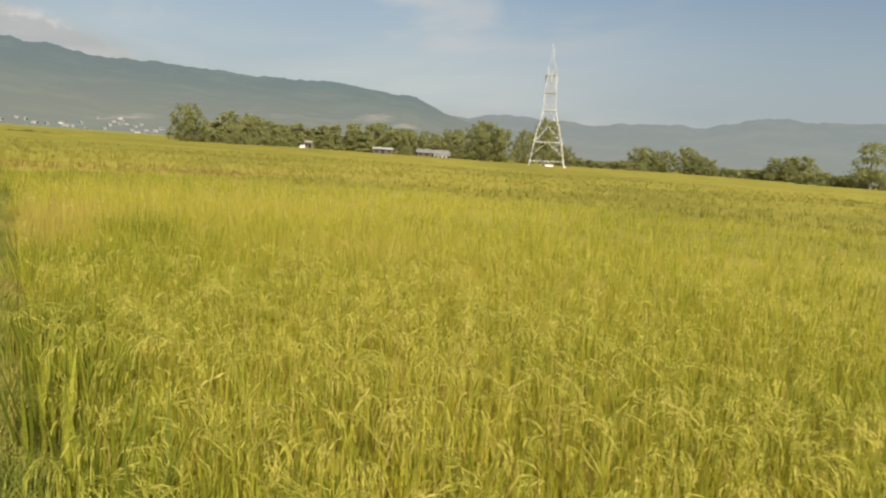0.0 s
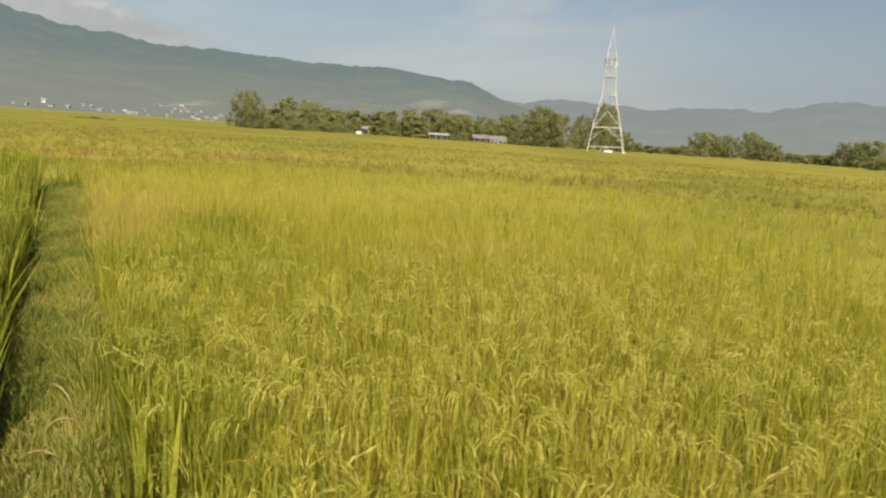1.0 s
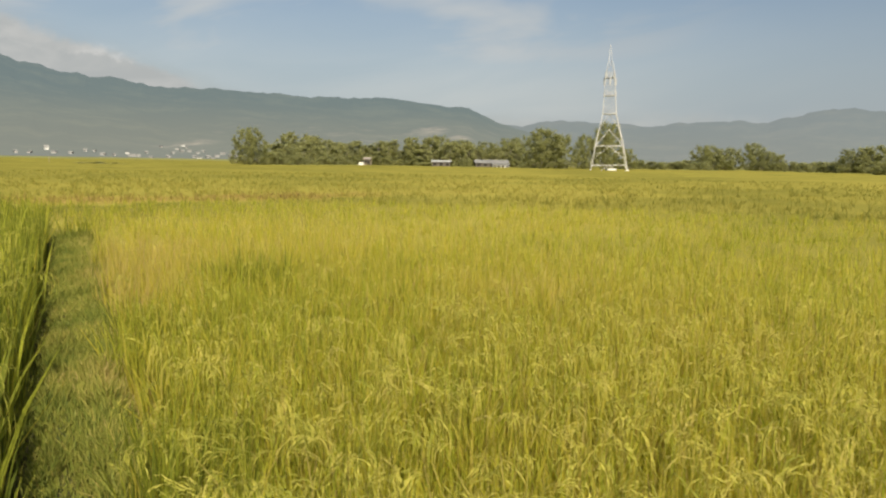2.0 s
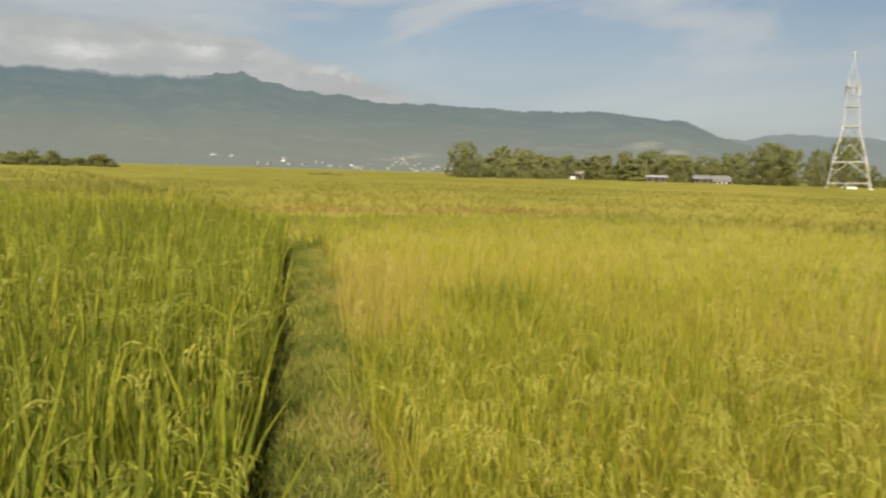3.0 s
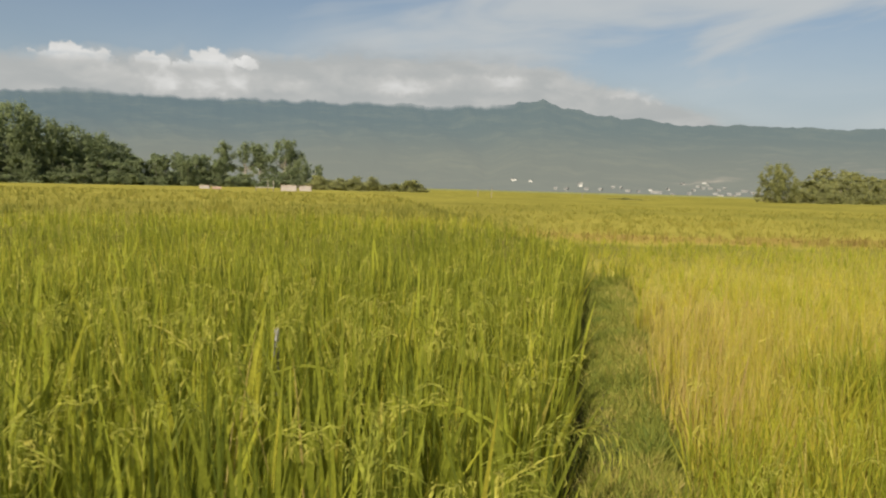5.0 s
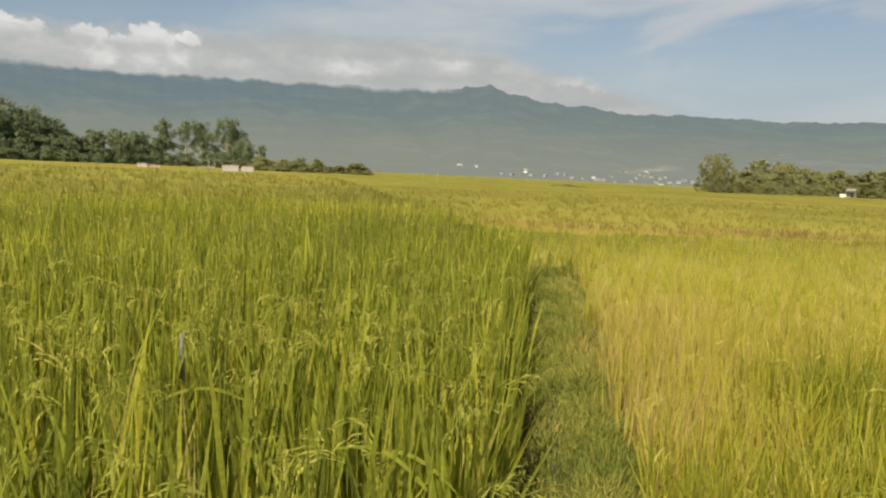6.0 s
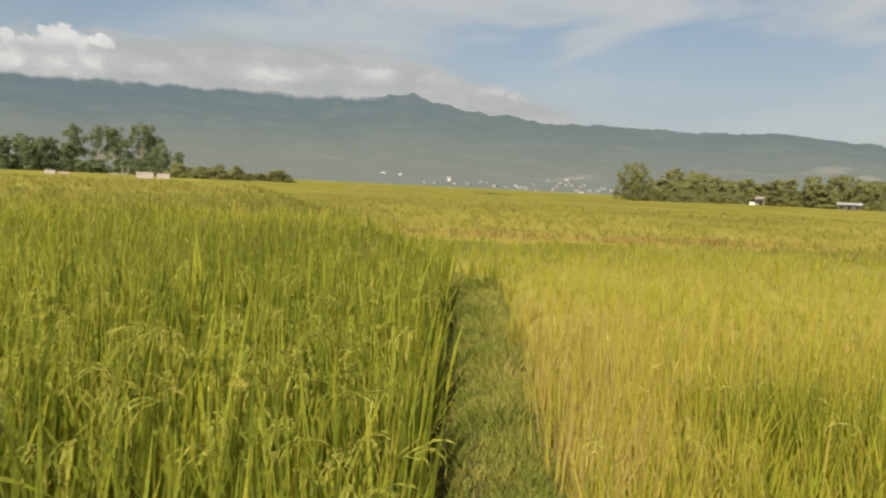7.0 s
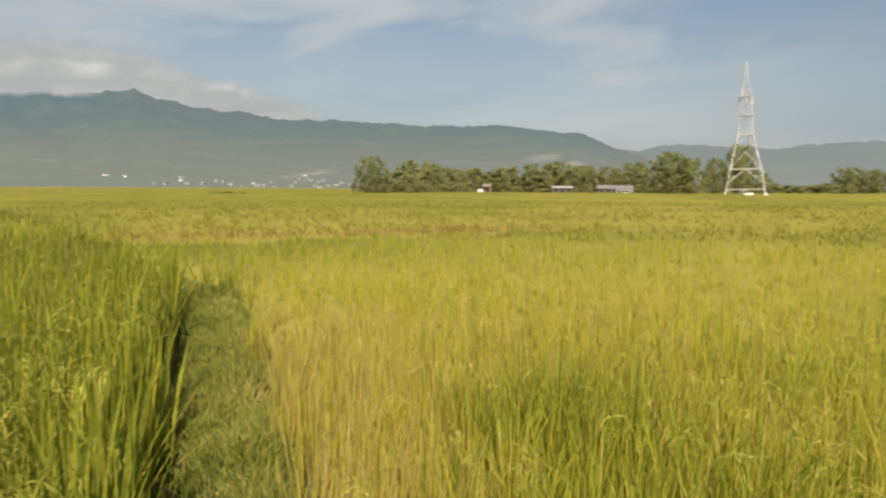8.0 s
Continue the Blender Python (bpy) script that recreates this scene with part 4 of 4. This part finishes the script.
tree_row("S", 93, 218, 118, 200, 6, 4.4, 7.5)
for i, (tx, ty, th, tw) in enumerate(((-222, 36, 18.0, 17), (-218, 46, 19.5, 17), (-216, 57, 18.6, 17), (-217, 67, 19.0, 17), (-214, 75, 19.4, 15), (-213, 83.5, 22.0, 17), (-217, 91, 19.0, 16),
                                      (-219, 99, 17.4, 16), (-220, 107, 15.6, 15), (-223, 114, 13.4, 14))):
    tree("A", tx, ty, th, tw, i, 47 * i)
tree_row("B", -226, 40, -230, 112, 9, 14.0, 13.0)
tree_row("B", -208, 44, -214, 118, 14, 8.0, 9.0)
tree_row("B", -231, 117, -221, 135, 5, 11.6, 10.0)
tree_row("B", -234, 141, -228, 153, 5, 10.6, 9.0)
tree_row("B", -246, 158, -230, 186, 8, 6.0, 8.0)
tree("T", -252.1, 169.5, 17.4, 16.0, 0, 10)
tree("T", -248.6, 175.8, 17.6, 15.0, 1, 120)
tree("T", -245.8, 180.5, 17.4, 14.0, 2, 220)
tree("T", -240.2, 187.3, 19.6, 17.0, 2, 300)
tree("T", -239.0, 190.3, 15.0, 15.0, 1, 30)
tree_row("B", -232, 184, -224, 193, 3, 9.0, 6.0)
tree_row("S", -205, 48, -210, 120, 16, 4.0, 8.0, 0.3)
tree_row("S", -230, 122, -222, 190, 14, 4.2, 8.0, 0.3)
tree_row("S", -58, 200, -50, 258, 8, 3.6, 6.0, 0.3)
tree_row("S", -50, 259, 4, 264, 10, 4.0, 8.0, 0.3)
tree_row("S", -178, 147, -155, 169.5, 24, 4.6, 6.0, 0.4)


# ---------------------------------------------------------------- lattice tower
def build_tower(x, y, rz):
    root = empty("lattice_tower", x, y, SOIL, rz)
    tagged(root, "tall whitish steel lattice tower standing in the paddies", "tower")
    root.matrix_world = pose(x, y, SOIL, 0.4, -1.3, rz)          # it leans a little
    levels = [(0.0, 4.57), (1.8, 4.22), (6.6, 3.45), (10.6, 2.5), (14.5, 1.62), (16.1, 1.55), (17.6, 1.47), (19.1, 1.40), (20.3, 1.32), (21.5, 1.24), (22.6, 1.16), (23.8, 1.10), (24.9, 1.02), (27.4, 0.42)]
    cs = ((-1, -1), (1, -1), (1, 1), (-1, 1))
    for cx, cy in cs:
        bm = bmesh.new()
        tube(bm, [(cx * h, cy * h, z) for z, h in levels] + [(cx * 0.04, cy * 0.04, 31.4)], 0.16, 0.05)
        part("leg", bm, M_STEEL, root)
    for i, ((z0, h0), (z1, h1)) in enumerate(zip(levels, levels[1:])):
        for k in range(4):
            a, b = cs[k], cs[(k + 1) % 4]
            bm = bmesh.new()
            w = 0.095 if i < 4 else 0.04
            if i < 4:
                mid = ((a[0] + b[0]) / 2 * h1, (a[1] + b[1]) / 2 * h1, z1)
                low = 0.3 if i == 1 else 0.0
                for e in (a, b):
                    foot = (e[0] * (h0 + (h1 - h0) * low), e[1] * (h0 + (h1 - h0) * low), z0 + (z1 - z0) * low)
                    if i == 0:
                        foot = (mid[0] + (foot[0] - mid[0]) * 0.4, mid[1] + (foot[1] - mid[1]) * 0.4, 0.6)
                    bar(bm, foot, mid, w * 0.8)
                    if i == 1:      # knee brace back to the leg
                        half_way = [(p + q2) / 2 for p, q2 in zip(foot, mid)]
                        bar(bm, half_way, (e[0] * (h0 + (h1 - h0) * 0.62), e[1] * (h0 + (h1 - h0) * 0.62), z0 + (z1 - z0) * 0.62), w * 0.5)
            else:
                bar(bm, (a[0] * h0, a[1] * h0, z0), (b[0] * h1, b[1] * h1, z1), w)
                bar(bm, (b[0] * h0, b[1] * h0, z0), (a[0] * h1, a[1] * h1, z1), w)
            if i != 2:
                bar(bm, (a[0] * h1, a[1] * h1, z1), (b[0] * h1, b[1] * h1, z1), w * (1.25 if i < 2 else 1.0))
            part("brace", bm, M_STEEL if i < 4 else M_STEEL_DULL, root)
    for z0, h in ((14.4, 1.74), (18.9, 1.52), (23.3, 1.24)):
        bm = bmesh.new()
        box(bm, -h, -h, z0, h, h, z0 + 0.10)
        for cx, cy in cs:
            bar(bm, (cx * h, cy * h, z0), (cx * h, cy * h, z0 + 1.0), 0.06)
        for k in range(4):
            a, b = cs[k], cs[(k + 1) % 4]
            for zz in (0.5, 1.0):
                bar(bm, (a[0] * h, a[1] * h, z0 + zz), (b[0] * h, b[1] * h, z0 + zz), 0.05)
        part("platform", bm, M_STEEL_DULL, root, "dull grey railed platform")
    for cx, cy in cs:
        bm = bmesh.new()
        box(bm, cx * 4.57 - 0.3, cy * 4.57 - 0.3, -0.4, cx * 4.57 + 0.3, cy * 4.57 + 0.3, 0.6)
        bmesh.ops.bevel(bm, geom=bm.edges[:], offset=0.06, segments=1, affect="EDGES")
        part("footing", bm, M_WHITE, root, "whitewashed concrete footing")
    for k in range(8):
        ang, zz = k * math.pi / 4, 24.0 if k % 2 else 22.4
        px, py = 1.42 * math.cos(ang), 1.42 * math.sin(ang)
        bm = bmesh.new()
        box(bm, px - 0.16, py - 0.16, zz - 0.9, px + 0.16, py + 0.16, zz + 0.9)
        bar(bm, (px, py, zz), (px * 0.72, py * 0.72, zz), 0.06)
        bmesh.ops.bevel(bm, geom=bm.edges[:], offset=0.03, segments=1, affect="EDGES")
        part("antenna_panel", bm, M_STEEL_DULL, root, "dull grey antenna panel")
    return root


build_tower(23.95, 203.7, -6)
hutlet = empty("equipment_cabin", 24.3, 202.7, SOIL, 12)
tagged(hutlet, "small pale cabin under the lattice tower", "cabin")
bm = bmesh.new()
box(bm, -1.1, -0.9, 0, 1.1, 0.9, 1.0)
part("wall", bm, M_WHITE, hutlet)
bm = bmesh.new()
box(bm, -1.25, -1.05, 1.0, 1.25, 1.05, 1.1)
bmesh.ops.bevel(bm, geom=bm.edges[:], offset=0.04, segments=1, affect="EDGES")
part("roof", bm, M_ROOF, hutlet)


# ---------------------------------------------------------------- buildings
def house(name, label, category, x, y, rz, length, depth, eaves, ridge, wall_mat, roof_mat, windows=2, over=0.4, group=""):
    root = empty(name, x, y, SOIL, rz)
    tagged(root, label, category, group)
    l, d = length / 2, depth / 2
    bm = bmesh.new()
    box(bm, -l, -d, -0.1, l, d, eaves)
    for sx in (-l, l):
        a = [bm.verts.new(p) for p in ((sx, -d, eaves), (sx, d, eaves), (sx, 0, ridge - 0.12))]
        b = [bm.verts.new((p.co.x * 0.98, p.co.y, p.co.z)) for p in a]
        bm.faces.new(a)
        bm.faces.new(b)
    part("wall", bm, wall_mat, root)
    bm = bmesh.new()
    for sy in (-1, 1):
        e0 = eaves - over * (ridge - eaves) / d
        vs = []
        for dz in (0, 0.1):
            vs += [bm.verts.new(p) for p in ((-l - over, sy * (d + over), e0 + dz), (l + over, sy * (d + over), e0 + dz), (l + over, 0, ridge + dz), (-l - over, 0, ridge + dz))]
        for f in ((0, 1, 2, 3), (4, 5, 6, 7), (0, 1, 5, 4), (1, 2, 6, 5), (2, 3, 7, 6), (3, 0, 4, 7)):
            bm.faces.new([vs[i] for i in f])
    part("roof", bm, roof_mat, root)
    for k in range(windows):
        cx = -l + length * (k + 0.5) / windows
        bm = bmesh.new()
        if k == windows // 2:
            box(bm, cx - 0.45, -d - 0.04, 0.05, cx + 0.45, -d + 0.02, min(2.0, eaves - 0.2))
            part("door", bm, M_DARK, root, "flat dark panel painted as an open doorway")
        else:
            box(bm, cx - 0.5, -d - 0.04, eaves * 0.42, cx + 0.5, -d + 0.02, eaves * 0.8)
            part("window", bm, M_DARK, root)
    return root


house("farmhouse", "low farmhouse with shade-darkened walls and a long grey metal roof", "house", -6.8, 261.5, 6, 10.4, 4.6, 1.9, 2.8, M_SHADE_WALL, M_ROOF, 5)
house("white_outbuilding", "small whitewashed outbuilding before the farmhouse", "house", -3.6, 257.0, 3, 5.2, 2.4, 1.3, 1.6, M_WHITE, M_ROOF, 4, 0.25)
house("farm_shed", "long low shed with a pale metal roof", "shed", -22.5, 253.0, 5, 5.8, 2.4, 2.0, 2.4, M_SHADE_WALL, M_STEEL_DULL, 3)
house("field_hut", "small white hut with a tilted sheet roof", "hut", -48.2, 253.2, -12, 1.3, 1.4, 1.55, 1.75, M_WHITE, M_DARK, 0, 0.12)
house("sheet_roof_hut", "tiny hut with a pale sheet roof", "hut", -46.4, 255.2, -12, 2.0, 1.6, 2.5, 2.85, M_WOOD, M_PINK, 2, 0.3)


def sheeted_hut(x, y, rz, length, height, depth=2.2):
    """A field shelter: posts and pale sheets on the sunny side, a low roof."""
    root = empty("field_shelter", x, y, SOIL, rz)
    tagged(root, "field shelter of pale pinkish sheeting on posts", "shelter", "sheeted shelters at the field edge")
    l = length / 2
    for px in (-l, 0, l):
        for py in (-depth / 2, depth / 2):
            bm = bmesh.new()
            bar(bm, (px, py, -0.1), (px, py, height), 0.09, 0.07, 6)
            part("post", bm, M_WOOD, root)
    for k in range(3):
        bm = bmesh.new()
        a, b = -l + length * k / 3, -l + length * (k + 1) / 3
        box(bm, a + 0.01, -depth / 2 - 0.09, 0.05, b - 0.01, -depth / 2 - 0.055, height + 0.05 + 0.03 * (k % 2))
        part("panel", bm, M_PINK, root)
    bm = bmesh.new()
    box(bm, -l - 0.2, -depth / 2 - 0.05, height + 0.1, l + 0.2, depth / 2 + 0.2, height + 0.16)
    part("roof", bm, M_RUST, root)
    return root


sheeted_hut(-130.4, 103.7, 52, 3.05, 1.5)
sheeted_hut(-134.6, 111.3, 50, 2.45, 1.4)
sheeted_hut(-146.5, 94.8, 55, 1.9, 1.05)
house("small_byre", "small lean-to with a rusty sheet roof", "shed", -145.0, 96.6, 57, 1.7, 1.5, 0.5, 0.85, M_WOOD, M_RUST, 1, 0.1)


def bamboo_platform(x, y, rz, length, height, depth=1.6):
    """A slatted resting platform on posts beside the shelters."""
    root = empty("bamboo_platform", x, y, SOIL, rz)
    tagged(root, "pale slatted bamboo platform on posts beside the shelters", "platform")
    l = length / 2
    for px in (-l + 0.1, l - 0.1):
        for py in (-depth / 2 + 0.1, depth / 2 - 0.1):
            bm = bmesh.new()
            bar(bm, (px, py, -0.2), (px, py, height), 0.10, 0.08, 6)
            part("leg", bm, M_WOOD, root)
    for k in range(8):
        bm = bmesh.new()
        yy = -depth / 2 + depth * (k + 0.5) / 8
        bar(bm, (-l, yy, height + 0.05), (l, yy, height + 0.05), 0.11, 0.10, 6)
        part("slat", bm, M_PINK, root)
    for px in (l - 0.1, l - 1.2):
        bm = bmesh.new()
        bar(bm, (px, depth / 2, -0.2), (px, depth / 2, height + 1.6), 0.10, 0.08, 6)
        part("post", bm, M_PINK, root, "pale upright post")


bamboo_platform(-134.0, 100.5, 52, 3.6, 0.95)

# village at the foot of the mountain
VILLAGE = [(35.98, 0.75, 15, 5), (34.78, 0.70, 9, 5), (31.25, 0.36, 9, 9), (30.8, 0.2, 12, 5), (28.96, 0.36, 8, 4), (27.9, 0.1, 12, 4), (26.4, 0.28, 10, 5), (26.1, 0.12, 20, 4), (25.2, 0.32, 6, 5),
           (24.24, 0.71, 8, 5), (23.2, 0.60, 9, 5), (22.82, 0.78, 10, 6), (22.4, 0.50, 11, 5), (22.9, 0.40, 9, 5), (21.9, 0.3, 9, 5), (21.75, -0.05, 14, 5), (21.2, 0.05, 10, 5), (20.6, 0.1, 12, 6), (20.1, 0.22, 8, 5), (19.7, 0.05, 10, 5),
           (23.8, 0.05, 8, 4), (24.9, 0.02, 8, 4), (33.0, 0.25, 7, 4), (29.8, 0.22, 8, 4), (27.2, 0.16, 7, 4), (25.7, 0.06, 8, 4), (23.5, 0.3, 7, 4), (22.6, 0.62, 6, 4), (22.1, 0.12, 9, 4),
           (21.5, 0.4, 6, 4), (20.9, 0.02, 9, 4), (20.3, 0.35, 6, 4), (19.3, 0.12, 8, 4), (32.2, 0.12, 8, 4), (28.4, 0.3, 5, 4)]
slope_az, slope_r, slope_z = SLOPES["mountain_range"]
for i, (az, el, size, tall) in enumerate(VILLAGE):
    col = slope_z[int(np.argmin(np.abs(slope_az - az)))]
    k = int(np.argmax(col > 1.55 + slope_r * math.tan(radians(el)) - 3.0))
    far, base = slope_r[k], col[k]
    bx, by = -2 - far * math.sin(radians(az)), 3 + far * math.cos(radians(az))
    root = empty("village_house", bx, by, base, az + random.uniform(-25, 25))
    tagged(root, "far white village house at the foot of the mountain", "house", "village houses")
    tall, l = 4.2 if tall < 8 else 8.0, size * far / 1420 / 2 * 0.62
    bm = bmesh.new()
    box(bm, -l, -3.5, -4.0, l, 3.5, tall * 0.66)
    part("wall", bm, (M_VILLAGE if i in (0, 1, 2, 6, 11, 15) else M_FAR_WALL), root)
    bm = bmesh.new()
    vs = [bm.verts.new(p) for p in ((-l - 1, -4.5, tall * 0.6), (l + 1, -4.5, tall * 0.6), (l + 1, 4.5, tall * 0.6), (-l - 1, 4.5, tall * 0.6), (-l - 1, 0, tall), (l + 1, 0, tall))]
    for f in ((0, 1, 5, 4), (2, 3, 4, 5), (0, 4, 3), (1, 2, 5), (0, 3, 2, 1)):
        bm.faces.new([vs[k2] for k2 in f])
    part("roof", bm, (M_ROOF, M_FAR_WALL, M_FAR_WALL)[i % 3], root)


# ---------------------------------------------------------------- single things in the crop
def build_stake(x, y, top):
    root = empty("field_stake", x, y, SOIL)
    tagged(root, "thin wooden stake wrapped in white plastic in the rice", "stake")
    bm = bmesh.new()
    bar(bm, (0, 0, -0.15), (0.01, 0.0, top - SOIL), 0.02, 0.016, 8)
    part("pole", bm, M_WOOD, root)
    bm = bmesh.new()
    n, turns = 60, 6
    prev = None
    for i in range(n + 1):
        f = i / n
        a = f * turns * 2 * math.pi
        z = top - SOIL - 0.26 + 0.25 * f
        r = 0.0155 + 0.0025 * math.sin(a * 1.7)
        row = [bm.verts.new((0.008 + math.cos(a) * r, math.sin(a) * r, z + dz)) for dz in (-0.017, 0.017)]
        if prev:
            bm.faces.new((prev[0], row[0], row[1], prev[1]))
        prev = row
    part("wrapping", bm, M_PLASTIC, root, "spiral of white plastic strip")


build_stake(-6.63, 7.26, 0.70)


def stalks(name, label, places, height, width, lean, ripe, levels=6, yaw=None):
    p = np.array(places)
    n = len(p)
    ya = rng.uniform(0, 6.28, n) if yaw is None else np.array(yaw)
    v, t, k = blades(np.stack([p[:, 0], p[:, 1], np.full(n, SOIL)], -1), np.array(height), np.array(width), ya, np.array(lean), rng.uniform(0.0, 0.25, n), None, levels)
    ob = mesh_object(name, v, t, M_RICE, {"ripe": np.full(len(v), ripe)})
    return tagged(ob, label, "grass", kind="stuff")


def weeds():
    # dark broad-leaved tufts on the right edge of the bund
    for name, cx, cy, n, h, w, spread in (("sedge_tuft", -1.80, 3.72, 40, 0.82, 0.024, 0.18), ("sedge_tuft", -1.12, 2.72, 34, 0.84, 0.032, 0.18), ("sedge_tuft", -2.62, 5.0, 40, 0.76, 0.017, 0.16),
                                          ("sedge_tuft", -4.12, 10.75, 120, 0.76, 0.012, 0.42), ("sedge_tuft", -4.5, 10.9, 80, 0.74, 0.012, 0.40), ("sedge_tuft", -9.2, 16.2, 90, 0.70, 0.014, 0.5)):
        a, r = rng.uniform(0, 6.28, n), np.sqrt(rng.random(n)) * spread
        places = np.stack([cx + r * np.cos(a), cy + r * np.sin(a)], -1)
        stalks(name, "tuft of dark green broad sedge leaves in the crop", places, rng.normal(h, 0.09, n), w * rng.uniform(0.7, 1.2, n), np.abs(rng.normal(0.04, 0.09, n)), 0.17 if cy > 10 else 0.28, yaw=a + rng.normal(0, 1.2, n))
    # pale dry stems that stand above the crop by the bend
    n = 9
    stalks("dry_stems", "thin dry straw-coloured stems above the rice", np.stack([-11.4 + rng.normal(0, 0.25, n), 15.9 + rng.normal(0, 0.3, n)], -1), rng.uniform(1.1, 1.32, n), rng.uniform(0.010, 0.018, n), np.abs(rng.normal(0.03, 0.04, n)), 0.85)
    stalks("dry_stalk", "single thick withered stalk among the green rice", [(-5.66, 6.27)], [1.34], [0.026], [0.03], 0.9, yaw=[0.6])
    # leaves that have bent over and lie across the green rice
    for name, cx, cy, cz, ln, yaw, drop in (("bent_leaf", -5.72, 6.54, 0.70, 0.34, 0.77, 0.02), ("bent_leaf", -4.84, 6.55, 0.74, 0.38, 0.18, 0.14), ("bent_leaf", -4.9, 6.72, 0.66, 0.36, 0.3, 0.10)):
        f = np.linspace(0, 1, 9)
        wd = 0.006 * np.interp(f, (0, 0.2, 0.8, 1), (0.5, 1, 0.8, 0.05))
        px, py, pz = cx + np.cos(yaw) * ln * f, cy + np.sin(yaw) * ln * f, cz + 0.05 * np.sin(f * 3.14) - drop * f ** 2
        c = np.stack([px, py, pz], -1)
        off = np.stack([-np.sin(yaw) * wd, np.cos(yaw) * wd, wd * 0.8], -1)
        v = np.concatenate([c - off, c + off])
        t = np.array([(i, i + 1, i + 10) for i in range(8)] + [(i, i + 10, i + 9) for i in range(8)])
        tagged(mesh_object(name, v, t, M_RICE, {"ripe": np.full(len(v), 0.29)}), "long pale rice leaf bent over the green crop", "leaf")
    n = 5
    stalks("dry_stems", "thin dry straw-coloured stems above the rice", np.stack([-5.15 + rng.normal(0, 0.12, n), 6.3 + rng.normal(0, 0.12, n)], -1), rng.uniform(1.1, 1.25, n), rng.uniform(0.008, 0.014, n), np.abs(rng.normal(0.05, 0.05, n)), 0.9)


weeds()


def fallen_straw(x0, y0, x1, y1):
    f = np.linspace(0, 1, 8)
    c = np.stack([x0 + (x1 - x0) * f, y0 + (y1 - y0) * f, 0.005 + 0.10 * np.sin(f * 3.14) ** 0.7], -1)
    side = np.array((y0 - y1, x1 - x0, 0.3 * abs(x1 - x0)))
    off = side / np.linalg.norm(side) * (0.007 * np.interp(f, (0, 0.2, 0.8, 1), (0.6, 1, 0.7, 0.1)))[:, None]
    v = np.concatenate([c - off, c + off])
    t = np.array([(i, i + 1, i + 9) for i in range(7)] + [(i, i + 9, i + 8) for i in range(7)])
    tagged(mesh_object("fallen_straw", v, t, M_GRASS, {"ripe": np.full(len(v), 0.9)}), "dry straw leaf fallen across the bund grass", "straw", "fallen straws on the bund")


for ends in ((-3.06, 4.93, -2.70, 4.66), (-2.62, 3.98, -2.36, 4.02), (-2.70, 4.33, -2.50, 4.42)):
    fallen_straw(*ends)


def fence_post(x, y, tall):
    root = empty("fence_post", x, y, SOIL)
    tagged(root, "thin grey wooden post far out in the paddies", "post", "posts in the far paddies")
    bm = bmesh.new()
    bar(bm, (0, 0, -0.3), (0.06, 0, tall), 0.075, 0.055, 6)
    part("pole", bm, M_WOOD, root)
    bm = bmesh.new()
    bar(bm, (-0.12, 0, tall * 0.82), (0.24, 0, tall * 0.85), 0.04, 0.035, 5)
    part("crosspiece", bm, M_WOOD, root)


fence_post(-89.0, 112.5, 2.1)
fence_post(-81.0, 106.0, 2.3)
fence_post(-84.5, 139.8, 1.6)
# flattened shrubs stand in for a low weedy mound
for k, (mx, my) in enumerate(((-82.5, 147.4), (-80.0, 148.7), (-77.5, 150.0))):
    tree("S", mx, my, (0.85, 1.0, 0.8)[k], 4.6, k, 70 * k)
